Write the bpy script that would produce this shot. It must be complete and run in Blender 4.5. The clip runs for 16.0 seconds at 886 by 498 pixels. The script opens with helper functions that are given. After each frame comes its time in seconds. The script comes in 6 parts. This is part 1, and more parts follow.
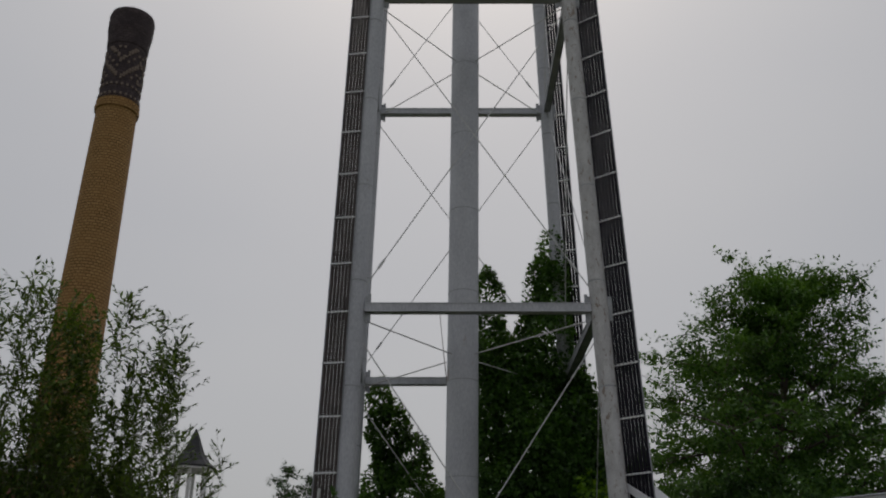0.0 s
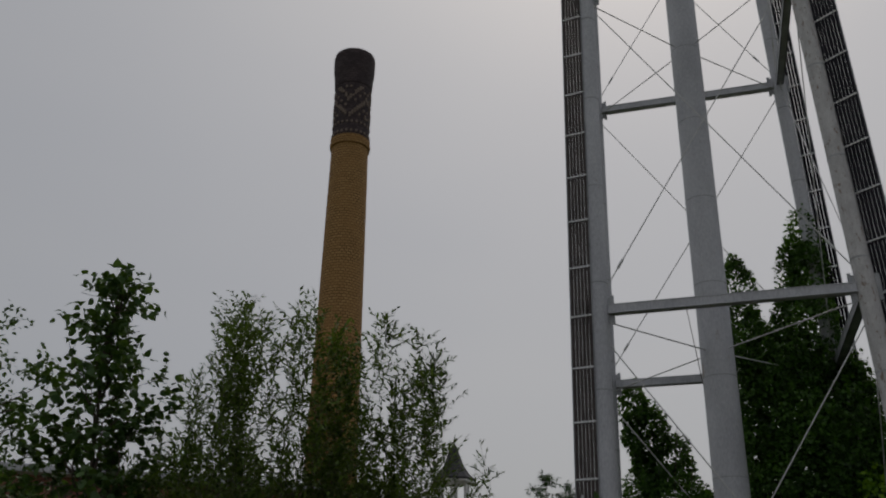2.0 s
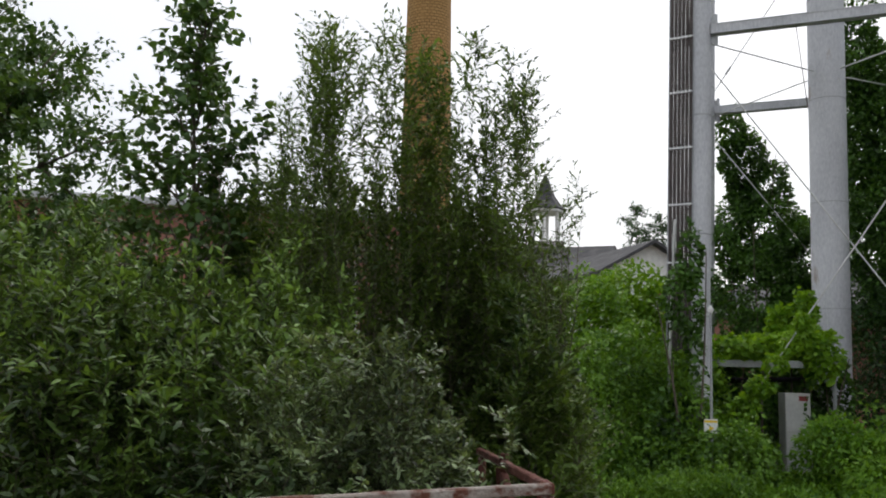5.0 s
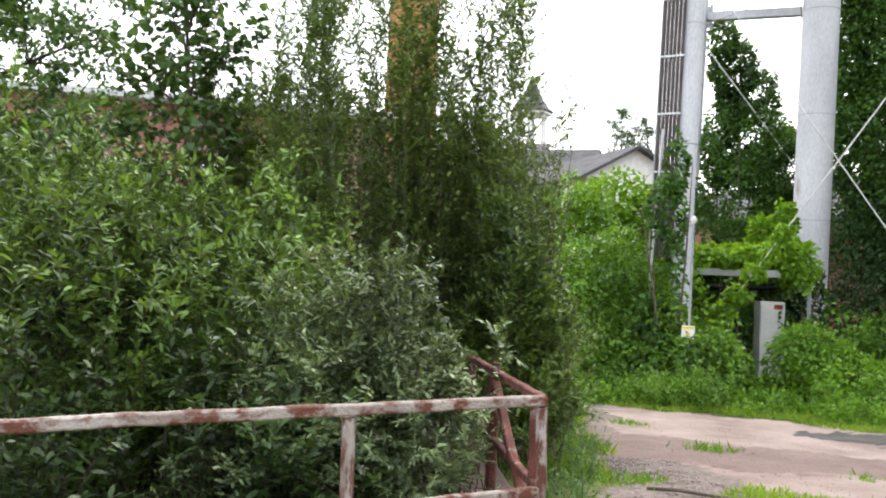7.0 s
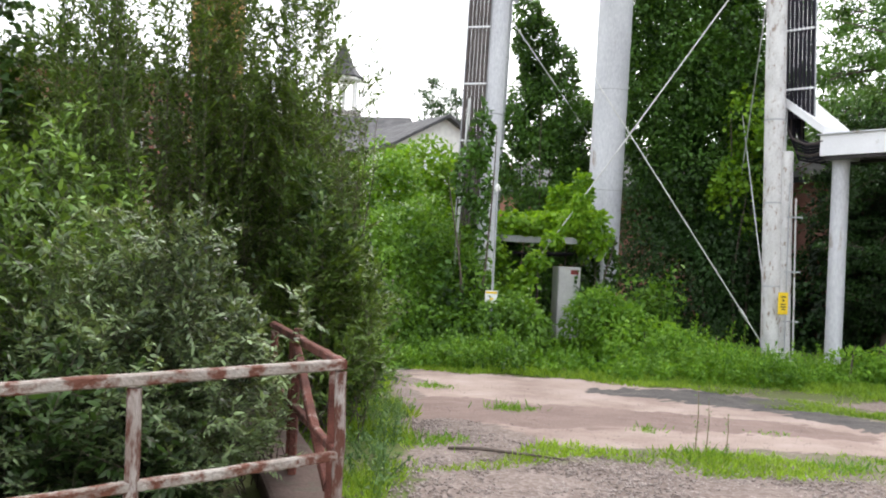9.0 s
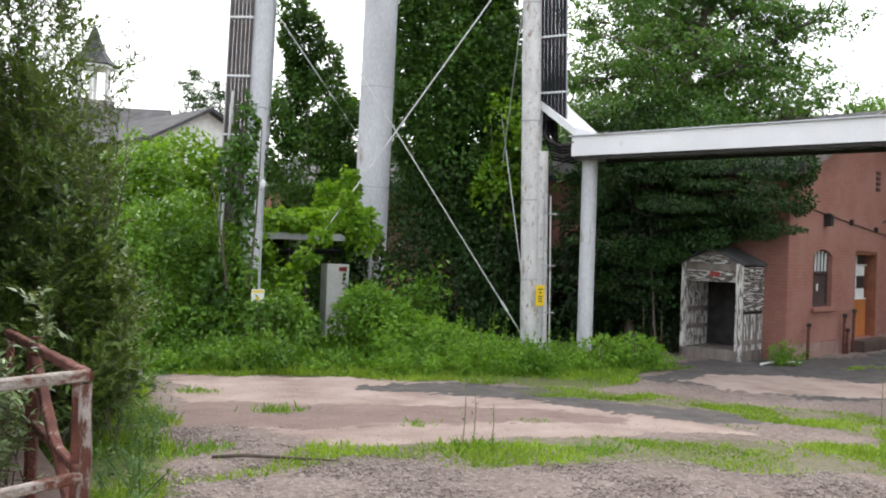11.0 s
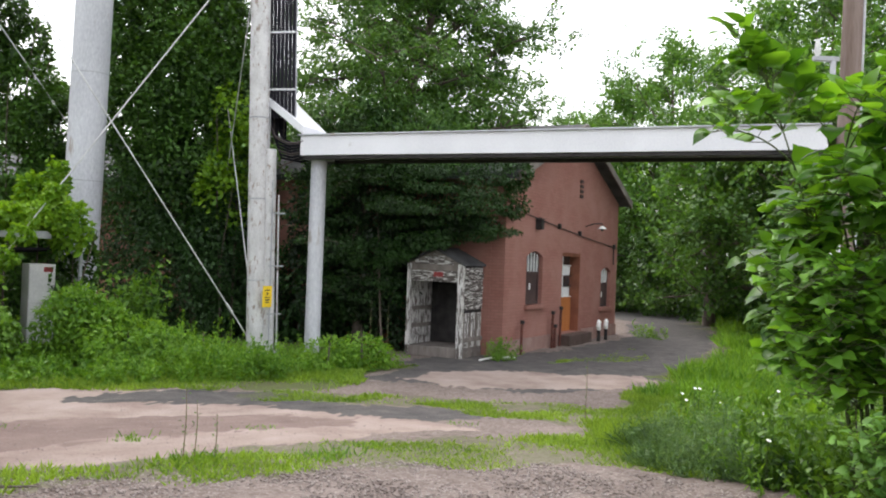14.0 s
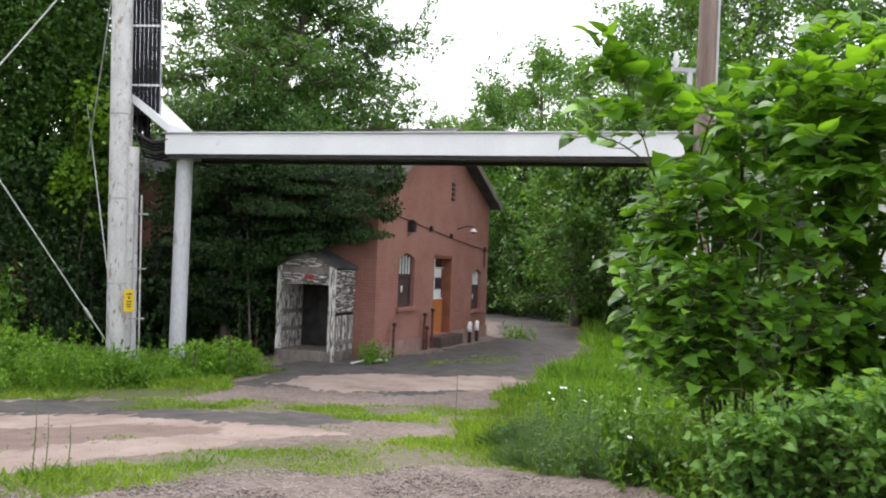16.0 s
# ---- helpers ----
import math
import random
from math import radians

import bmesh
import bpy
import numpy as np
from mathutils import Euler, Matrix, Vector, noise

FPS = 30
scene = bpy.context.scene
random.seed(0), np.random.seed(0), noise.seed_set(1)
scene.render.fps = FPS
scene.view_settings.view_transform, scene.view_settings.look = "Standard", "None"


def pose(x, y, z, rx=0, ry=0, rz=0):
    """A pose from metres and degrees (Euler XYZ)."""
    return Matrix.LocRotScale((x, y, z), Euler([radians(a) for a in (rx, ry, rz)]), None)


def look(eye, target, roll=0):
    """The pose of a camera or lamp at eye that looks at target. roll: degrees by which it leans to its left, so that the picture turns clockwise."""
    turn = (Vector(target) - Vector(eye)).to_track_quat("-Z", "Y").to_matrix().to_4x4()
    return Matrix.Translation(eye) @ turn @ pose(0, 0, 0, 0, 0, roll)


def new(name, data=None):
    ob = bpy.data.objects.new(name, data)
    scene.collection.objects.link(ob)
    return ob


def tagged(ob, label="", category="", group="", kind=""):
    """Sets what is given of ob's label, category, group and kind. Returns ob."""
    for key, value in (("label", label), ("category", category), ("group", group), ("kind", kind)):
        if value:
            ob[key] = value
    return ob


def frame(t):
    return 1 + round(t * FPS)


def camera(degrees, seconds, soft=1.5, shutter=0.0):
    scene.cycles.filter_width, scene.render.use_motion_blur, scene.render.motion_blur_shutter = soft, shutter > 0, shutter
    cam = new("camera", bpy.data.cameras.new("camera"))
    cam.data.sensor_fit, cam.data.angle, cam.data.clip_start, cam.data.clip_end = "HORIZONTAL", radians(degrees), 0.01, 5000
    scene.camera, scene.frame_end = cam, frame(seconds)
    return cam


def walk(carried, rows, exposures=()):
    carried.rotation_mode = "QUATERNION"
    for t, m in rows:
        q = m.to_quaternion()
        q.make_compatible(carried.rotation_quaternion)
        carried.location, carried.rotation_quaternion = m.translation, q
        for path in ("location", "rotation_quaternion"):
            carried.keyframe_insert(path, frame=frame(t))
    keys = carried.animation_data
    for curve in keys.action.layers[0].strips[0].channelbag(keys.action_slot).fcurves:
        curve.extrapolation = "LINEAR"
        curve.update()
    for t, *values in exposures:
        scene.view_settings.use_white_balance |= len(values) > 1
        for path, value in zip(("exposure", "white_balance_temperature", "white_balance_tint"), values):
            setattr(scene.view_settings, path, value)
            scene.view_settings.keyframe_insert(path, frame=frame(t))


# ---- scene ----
# The camera: held by hand, turning almost on the spot.
cam = camera(52.61, 16.0, soft=2.0)
EYE = 2.2
ROWS = [
    (0.0, 0.134, -0.311, -0.017, 114.21, -0.06, -8.61),
    (0.5, 0.109, -0.253, -0.013, 114.73, 0.45, -3.35),
    (1.0, 0.066, -0.257, -0.03, 114.78, 0.17, 0.63),
    (1.5, 0.044, -0.236, -0.023, 114.65, 0.05, 3.72),
    (2.0, 0.041, -0.212, -0.017, 114.59, -0.51, 7.38),
    (2.5, 0.01, -0.154, 0.016, 113.77, -0.48, 10.65),
    (3.0, 0.015, -0.136, 0.01, 112.19, -0.91, 12.32),
    (3.5, 0.012, -0.08, 0.002, 108.35, -1.02, 13.6),
    (4.0, 0.02, -0.011, -0.069, 103.11, -0.66, 13.57),
    (4.5, 0.017, 0.044, -0.09, 99.1, -0.67, 13.61),
    (5.0, -0.003, 0.044, -0.085, 97.69, -1.12, 13.18),
    (5.2, -0.015, 0.057, -0.085, 96.58, -1.08, 13.02),
    (7.3, -0.073, -0.163, 0.014, 90.59, -2.67, 11.56),
    (7.5, -0.073, -0.168, -0.004, 90.17, -2.42, 10.58),
    (8.0, -0.058, -0.129, -0.009, 89.71, -2.59, 6.63),
    (8.5, -0.036, -0.102, -0.013, 89.74, -2.69, 2.81),
    (9.0, -0.021, -0.073, -0.01, 89.66, -2.4, -0.07),
    (9.5, -0.003, -0.002, -0.014, 89.86, -2.41, -4.44),
    (10.0, 0.009, 0.042, -0.022, 90.42, -2.33, -7.44),
    (10.2, 0.018, 0.052, -0.03, 90.39, -2.27, -9.11),
    (12.3, -0.03, 0.196, 0.006, 90.27, -2.09, -23.26),
    (12.5, -0.009, 0.208, 0.002, 90.45, -2.33, -24.81),
    (13.0, 0.02, 0.242, 0.012, 90.29, -2.09, -26.93),
    (13.5, 0.029, 0.25, 0.009, 90.17, -2.1, -29.19),
    (14.0, 0.066, 0.287, 0.007, 90.59, -2.17, -32.12),
    (14.5, 0.083, 0.281, 0.009, 90.78, -1.97, -35.4),
    (15.0, 0.086, 0.287, 0.018, 90.67, -2.17, -37.73),
    (15.5, 0.101, 0.293, 0.016, 90.66, -1.99, -38.97),
    (16.0, 0.119, 0.31, 0.01, 91.04, -2.14, -40.21),
]
EXPOSURES = [(0.0, -1.74), (1.0, -1.94), (2.5, -1.88), (3.0, -1.76), (3.5, -1.52), (4.0, -1.18), (4.5, -0.66), (5.0, -0.32), (5.2, -0.17), (7.3, 1.12), (8.5, 1.06), (9.5, 0.88), (12.5, 0.74), (16.0, 0.78)]
walk(cam, [(t, pose(x, y, EYE + z, rx, ry, rz)) for t, x, y, z, rx, ry, rz in ROWS], EXPOSURES)

# ---- world and light: a bright overcast day ----
world = bpy.data.worlds.new("overcast_sky")
scene.world = world
world.use_nodes = True
wn, wl = world.node_tree.nodes, world.node_tree.links
sky = wn.new("ShaderNodeTexSky")
sky.sky_type, sky.sun_disc = "NISHITA", False
sky.sun_elevation, sky.sun_rotation = radians(55), radians(10)
sky.air_density, sky.dust_density, sky.ozone_density = 1.0, 4.0, 1.0
bg_sky = wn["Background"]
bg_sky.inputs[1].default_value = 0.05
wl.new(sky.outputs[0], bg_sky.inputs[0])
bg_cloud = wn.new("ShaderNodeBackground")
cloud_tex, cloud_ramp, cloud_map, cloud_xyz = (wn.new(k) for k in ("ShaderNodeTexNoise", "ShaderNodeValToRGB", "ShaderNodeMapping", "ShaderNodeTexCoord"))
cloud_map.inputs["Scale"].default_value = (1.0, 1.0, 2.2)
cloud_tex.inputs["Scale"].default_value, cloud_tex.inputs["Detail"].default_value, cloud_tex.inputs["Roughness"].default_value = 1.3, 3.0, 0.45
cloud_ramp.color_ramp.elements[0].position, cloud_ramp.color_ramp.elements[0].color = 0.25, (0.83, 0.845, 0.885, 1)
cloud_ramp.color_ramp.elements[1].position, cloud_ramp.color_ramp.elements[1].color = 0.75, (1.0, 0.99, 0.985, 1)
wl.new(cloud_xyz.outputs["Generated"], cloud_map.inputs[0])
wl.new(cloud_map.outputs[0], cloud_tex.inputs["Vector"])
wl.new(cloud_tex.outputs["Fac"], cloud_ramp.inputs[0])
wl.new(cloud_ramp.outputs[0], bg_cloud.inputs[0])
SUN_FROM = Vector((0.10, 0.56, 0.82)).normalized()
glow_dot, glow_pos, glow_pow, glow_gain = wn.new("ShaderNodeVectorMath"), wn.new("ShaderNodeMath"), wn.new("ShaderNodeMath"), wn.new("ShaderNodeMath")
glow_dot.operation, glow_pos.operation, glow_pow.operation, glow_gain.operation = "DOT_PRODUCT", "MAXIMUM", "POWER", "MULTIPLY_ADD"
glow_dot.inputs[1].default_value = SUN_FROM
glow_pos.inputs[1].default_value, glow_pow.inputs[1].default_value = 0.0, 4.0
glow_gain.inputs[1].default_value, glow_gain.inputs[2].default_value = 0.40, 1.08
wl.new(cloud_xyz.outputs["Generated"], glow_dot.inputs[0])
wl.new(glow_dot.outputs["Value"], glow_pos.inputs[0])
wl.new(glow_pos.outputs[0], glow_pow.inputs[0])
wl.new(glow_pow.outputs[0], glow_gain.inputs[0])
wl.new(glow_gain.outputs[0], bg_cloud.inputs[1])
both = wn.new("ShaderNodeAddShader")
wl.new(bg_sky.outputs[0], both.inputs[0])
wl.new(bg_cloud.outputs[0], both.inputs[1])
wl.new(both.outputs[0], wn["World Output"].inputs[0])

sun_data = bpy.data.lights.new("sun", "SUN")
sun_data.energy, sun_data.angle, sun_data.color = 1.2, radians(25), (1.0, 0.97, 0.92)
sun = new("sun", sun_data)
sun.matrix_world = look(SUN_FROM * 60, (0, 0, 0))

# ---- materials ----
def material(name, c1, c2, rough=0.6, metal=0.0, scale=6.0, bump=0.15, fine=60.0, spec=0.4, wear=None, wear_at=0.62, stretch=(1, 1, 1), rnd=0.0, soft=0.03):
    """Two tones by a large noise, a fine grain with bump, and a third tone in worn spots."""
    m = bpy.data.materials.new(name)
    m.use_nodes = True
    n, l = m.node_tree.nodes, m.node_tree.links
    p = n["Principled BSDF"]
    p.inputs["Roughness"].default_value, p.inputs["Metallic"].default_value = rough, metal
    p.inputs["Specular IOR Level"].default_value = spec
    co, mp = n.new("ShaderNodeTexCoord"), n.new("ShaderNodeMapping")
    mp.inputs["Scale"].default_value = stretch
    l.new(co.outputs["Object"], mp.inputs[0])
    big, small = n.new("ShaderNodeTexNoise"), n.new("ShaderNodeTexNoise")
    for t, s, d in ((big, scale, 5), (small, fine, 3)):
        t.inputs["Scale"].default_value, t.inputs["Detail"].default_value = s, d
        l.new(mp.outputs[0], t.inputs["Vector"])
    ramp = n.new("ShaderNodeValToRGB")
    ramp.color_ramp.elements[0].position, ramp.color_ramp.elements[0].color = 0.35, (*c1, 1)
    ramp.color_ramp.elements[1].position, ramp.color_ramp.elements[1].color = 0.65, (*c2, 1)
    l.new(big.outputs["Fac"], ramp.inputs[0])
    col = ramp.outputs[0]
    mul = n.new("ShaderNodeMix")
    mul.data_type, mul.blend_type = "RGBA", "OVERLAY"
    mul.inputs[0].default_value = 0.35
    l.new(col, mul.inputs[6])
    l.new(small.outputs["Fac"], mul.inputs[7])
    col = mul.outputs[2]
    if wear:
        wt, wr, wm = n.new("ShaderNodeTexNoise"), n.new("ShaderNodeValToRGB"), n.new("ShaderNodeMix")
        wt.inputs["Scale"].default_value, wt.inputs["Detail"].default_value, wt.inputs["Roughness"].default_value = scale * 1.7, 8, 0.65
        l.new(mp.outputs[0], wt.inputs["Vector"])
        wr.color_ramp.elements[0].position, wr.color_ramp.elements[1].position = wear_at - soft, wear_at + soft
        wm.data_type = "RGBA"
        wm.inputs[7].default_value = (*wear, 1)
        l.new(wt.outputs["Fac"], wr.inputs[0])
        l.new(wr.outputs[0], wm.inputs[0])
        l.new(col, wm.inputs[6])
        col = wm.outputs[2]
    if rnd:
        oi, hs, ma = n.new("ShaderNodeObjectInfo"), n.new("ShaderNodeHueSaturation"), n.new("ShaderNodeMapRange")
        ma.inputs[3].default_value, ma.inputs[4].default_value = 1 - rnd, 1 + rnd
        l.new(oi.outputs["Random"], ma.inputs[0])
        l.new(ma.outputs[0], hs.inputs["Value"])
        l.new(col, hs.inputs["Color"])
        col = hs.outputs[0]
    l.new(col, p.inputs["Base Color"])
    if bump:
        b = n.new("ShaderNodeBump")
        b.inputs["Strength"].default_value, b.inputs["Distance"].default_value = bump, 0.02
        l.new(small.outputs["Fac"], b.inputs["Height"])
        l.new(b.outputs[0], p.inputs["Normal"])
    return m

def leaf_material(name, dark, light, trans=0.35, rough=0.45, patch=0.8):
    """Leaves: each one its own tone, broad patches of lighter growth, light shining through."""
    m = bpy.data.materials.new(name)
    m.use_nodes = True
    n, l = m.node_tree.nodes, m.node_tree.links
    p = n["Principled BSDF"]
    p.inputs["Roughness"].default_value = rough
    p.inputs["Specular IOR Level"].default_value = 0.35
    geo, noise_tex, co, add, ramp = n.new("ShaderNodeNewGeometry"), n.new("ShaderNodeTexNoise"), n.new("ShaderNodeTexCoord"), n.new("ShaderNodeMath"), n.new("ShaderNodeValToRGB")
    noise_tex.inputs["Scale"].default_value, noise_tex.inputs["Detail"].default_value = patch, 2
    l.new(co.outputs["Object"], noise_tex.inputs["Vector"])
    half = n.new("ShaderNodeMath")
    half.operation, half.inputs[1].default_value = "MULTIPLY", 0.45
    l.new(geo.outputs["Random Per Island"], half.inputs[0])
    add.operation = "ADD"
    l.new(half.outputs[0], add.inputs[0])
    l.new(noise_tex.outputs["Fac"], add.inputs[1])
    ramp.color_ramp.elements[0].position, ramp.color_ramp.elements[0].color = 0.38, (*dark, 1)
    ramp.color_ramp.elements[1].position, ramp.color_ramp.elements[1].color = 1.02, (*light, 1)
    l.new(add.outputs[0], ramp.inputs[0])
    l.new(ramp.outputs[0], p.inputs["Base Color"])
    tr, mix = n.new("ShaderNodeBsdfTranslucent"), n.new("ShaderNodeMixShader")
    warm = n.new("ShaderNodeMix")
    warm.data_type, warm.blend_type = "RGBA", "MULTIPLY"
    warm.inputs[0].default_value, warm.inputs[7].default_value = 1.0, (1.5, 1.35, 0.5, 1)
    l.new(ramp.outputs[0], warm.inputs[6])
    l.new(warm.outputs[2], tr.inputs["Color"])
    mix.inputs[0].default_value = trans
    l.new(p.outputs[0], mix.inputs[1])
    l.new(tr.outputs[0], mix.inputs[2])
    l.new(mix.outputs[0], n["Material Output"].inputs[0])
    return m

def brick_material(name, c1, c2, mortar, w=0.215, h=0.075, gap=0.008, radius=0.0, bump=0.4, stain=None):
    """Courses of brick; with a radius the courses run round a round stack."""
    m = bpy.data.materials.new(name)
    m.use_nodes = True
    n, l = m.node_tree.nodes, m.node_tree.links
    p = n["Principled BSDF"]
    p.inputs["Roughness"].default_value, p.inputs["Specular IOR Level"].default_value = 0.85, 0.25
    co, sep, comb = n.new("ShaderNodeTexCoord"), n.new("ShaderNodeSeparateXYZ"), n.new("ShaderNodeCombineXYZ")
    l.new(co.outputs["Object"], sep.inputs[0])
    if radius:
        at, mu = n.new("ShaderNodeMath"), n.new("ShaderNodeMath")
        at.operation, mu.operation, mu.inputs[1].default_value = "ARCTAN2", "MULTIPLY", radius
        l.new(sep.outputs[0], at.inputs[0])
        l.new(sep.outputs[1], at.inputs[1])
        l.new(at.outputs[0], mu.inputs[0])
        l.new(mu.outputs[0], comb.inputs[0])
    else:
        ad = n.new("ShaderNodeMath")
        l.new(sep.outputs[0], ad.inputs[0])
        l.new(sep.outputs[1], ad.inputs[1])
        l.new(ad.outputs[0], comb.inputs[0])
    l.new(sep.outputs[2], comb.inputs[1])
    br = n.new("ShaderNodeTexBrick")
    br.inputs["Scale"].default_value, br.inputs["Brick Width"].default_value, br.inputs["Row Height"].default_value = 1.0, w, h
    br.inputs["Mortar Size"].default_value, br.inputs["Mortar Smooth"].default_value = gap, 0.3
    br.inputs["Color1"].default_value, br.inputs["Color2"].default_value, br.inputs["Mortar"].default_value = (*c1, 1), (*c2, 1), (*mortar, 1)
    l.new(comb.outputs[0], br.inputs["Vector"])
    nz, rp, mx = n.new("ShaderNodeTexNoise"), n.new("ShaderNodeValToRGB"), n.new("ShaderNodeMix")
    nz.inputs["Scale"].default_value, nz.inputs["Detail"].default_value, nz.inputs["Roughness"].default_value = 0.9, 7, 0.6
    l.new(co.outputs["Object"], nz.inputs["Vector"])
    rp.color_ramp.elements[0].position, rp.color_ramp.elements[1].position = 0.42, 0.72
    rp.color_ramp.elements[1].color = (0.7, 0.7, 0.7, 1)
    l.new(nz.outputs["Fac"], rp.inputs[0])
    mx.data_type = "RGBA"
    mx.inputs[7].default_value = (*(stain or mortar), 1)
    l.new(rp.outputs[0], mx.inputs[0])
    l.new(br.outputs["Color"], mx.inputs[6])
    l.new(mx.outputs[2], p.inputs["Base Color"])
    b = n.new("ShaderNodeBump")
    b.inputs["Strength"].default_value, b.inputs["Distance"].default_value, b.invert = bump, 0.012, True
    l.new(br.outputs["Fac"], b.inputs["Height"])
    l.new(b.outputs[0], p.inputs["Normal"])
    return m

STEEL = material("galvanised_paint", (0.465, 0.47, 0.51), (0.565, 0.57, 0.61), 0.5, 0.05, 1.2, 0.05, 30, wear=(0.33, 0.28, 0.25), wear_at=0.665, stretch=(1, 1, 0.35))
STEEL_WORN = material("stained_white_steel", (0.49, 0.48, 0.485), (0.61, 0.60, 0.605), 0.55, 0.0, 4.5, 0.1, 40, wear=(0.29, 0.23, 0.195), wear_at=0.60, stretch=(1.5, 1.5, 0.6))
STEEL_DARK = material("weathered_steel", (0.30, 0.31, 0.33), (0.44, 0.45, 0.47), 0.5, 0.2, 2.5, 0.1, 40, wear=(0.2, 0.14, 0.1), wear_at=0.68)
ROD = material("galvanised_rod", (0.5, 0.5, 0.5), (0.62, 0.62, 0.62), 0.4, 0.5, 3, 0.05)
CABLE = material("black_cable_jacket", (0.012, 0.011, 0.017), (0.022, 0.02, 0.028), 0.75, 0, 3, 0.05, spec=0.2)
CABLE_BROWN = material("faded_cable_jacket", (0.05, 0.04, 0.04), (0.088, 0.072, 0.07), 0.7, 0, 3, 0.05)
CLAMP = material("bright_clamp_metal", (0.65, 0.66, 0.68), (0.8, 0.8, 0.8), 0.35, 0.6, 8, 0.05)
WHITE_PAINT = material("white_painted_metal", (0.71, 0.71, 0.745), (0.80, 0.80, 0.835), 0.5, 0, 0.8, 0.05, 30, wear=(0.55, 0.53, 0.52), wear_at=0.72)
PEELED = material("peeling_white_paint", (0.62, 0.60, 0.58), (0.75, 0.73, 0.71), 0.8, 0, 3, 0.4, 40, wear=(0.085, 0.072, 0.065), wear_at=0.46, stretch=(0.9, 0.9, 8.0))
PEELED_POST = material("flaking_white_post", (0.58, 0.56, 0.54), (0.72, 0.70, 0.68), 0.8, 0, 3, 0.4, 40, wear=(0.12, 0.10, 0.09), wear_at=0.515, stretch=(5.0, 5.0, 0.9))
GREY_WOOD = material("weathered_grey_wood", (0.13, 0.11, 0.10), (0.24, 0.21, 0.19), 0.85, 0, 4, 0.4, 30, stretch=(1, 1, 0.2))
RUST_PAINT = material("rusted_painted_rail", (0.22, 0.18, 0.155), (0.36, 0.33, 0.30), 0.7, 0.1, 5, 0.5, 60, wear=(0.115, 0.04, 0.024), wear_at=0.51, stretch=(0.8, 0.8, 1.1), soft=0.05)
RUST_POST = material("rusted_painted_post", (0.22, 0.17, 0.15), (0.36, 0.32, 0.30), 0.7, 0.1, 7, 0.5, 60, wear=(0.10, 0.036, 0.023), wear_at=0.485, stretch=(1.8, 1.8, 0.5), soft=0.05)
RUST = material("rusted_steel", (0.075, 0.026, 0.02), (0.15, 0.052, 0.038), 0.85, 0.1, 7, 0.5, 60, wear=(0.34, 0.27, 0.24), wear_at=0.63, soft=0.06)
CONCRETE = material("stained_concrete", (0.06, 0.038, 0.032), (0.105, 0.07, 0.06), 0.9, 0, 3, 0.4, 40, wear=(0.08, 0.065, 0.05), wear_at=0.6)
RED_BRICK = brick_material("painted_red_brick", (0.285, 0.128, 0.103), (0.325, 0.152, 0.125), (0.245, 0.115, 0.094), 0.21, 0.072, 0.008, 0, 0.35, (0.37, 0.205, 0.172))
YELLOW_BRICK = brick_material("buff_yellow_brick", (0.36, 0.205, 0.08), (0.46, 0.275, 0.11), (0.15, 0.085, 0.035), 0.34, 0.2, 0.03, 1.6, 0.9, (0.36, 0.2, 0.075))
DARK_BRICK = brick_material("sooty_brick", (0.06, 0.045, 0.05), (0.10, 0.075, 0.08), (0.04, 0.03, 0.03), 0.34, 0.2, 0.02, 1.5, 0.8, (0.045, 0.035, 0.04))
PALE_BRICK = material("pale_brick", (0.17, 0.125, 0.10), (0.25, 0.195, 0.165), 0.9, 0, 5, 0.3)
FOUNDATION = material("plastered_footing", (0.25, 0.14, 0.12), (0.34, 0.23, 0.20), 0.9, 0, 2, 0.3)
SHINGLE = material("dark_roof_shingle", (0.045, 0.045, 0.05), (0.085, 0.085, 0.09), 0.9, 0, 2, 0.4, 30)
ORANGE = material("orange_varnished_plywood", (0.36, 0.12, 0.035), (0.46, 0.17, 0.05), 0.6, 0, 2, 0.15, 20, stretch=(3, 3, 0.6))
BROWN_WOOD = material("brown_door_wood", (0.17, 0.06, 0.035), (0.24, 0.09, 0.05), 0.7, 0, 3, 0.2, 20)
DARK_BOARD = material("dark_window_board", (0.05, 0.03, 0.03), (0.08, 0.05, 0.045), 0.8, 0, 3, 0.2)
WHITE_TRIM = material("white_window_paint", (0.66, 0.66, 0.66), (0.78, 0.78, 0.77), 0.6, 0, 4, 0.1)
BLACK = material("dark_iron_and_shade", (0.02, 0.018, 0.018), (0.045, 0.04, 0.04), 0.6, 0.3, 5, 0.1)
YELLOW = material("yellow_sign_enamel", (0.75, 0.50, 0.01), (0.82, 0.58, 0.02), 0.45, 0, 3, 0.02)
RED_SIGN = material("faded_red_sign", (0.22, 0.03, 0.03), (0.3, 0.05, 0.05), 0.6, 0, 6, 0.05)
CABINET = material("grey_cabinet_enamel", (0.46, 0.46, 0.45), (0.56, 0.56, 0.54), 0.5, 0, 2, 0.03)
BARK = material("grey_brown_bark", (0.07, 0.055, 0.045), (0.15, 0.12, 0.10), 0.9, 0, 4, 0.8, 25, stretch=(1, 1, 0.3))
POLE_WOOD = material("weathered_pole_wood", (0.17, 0.12, 0.10), (0.27, 0.21, 0.19), 0.85, 0, 3, 0.4, 30, stretch=(2, 2, 0.15))
PIPE_WHITE = material("white_plastic_pipe", (0.7, 0.7, 0.68), (0.8, 0.8, 0.78), 0.4, 0, 4, 0.02)
GLASS = bpy.data.materials.new("window_glass")
GLASS.use_nodes = True
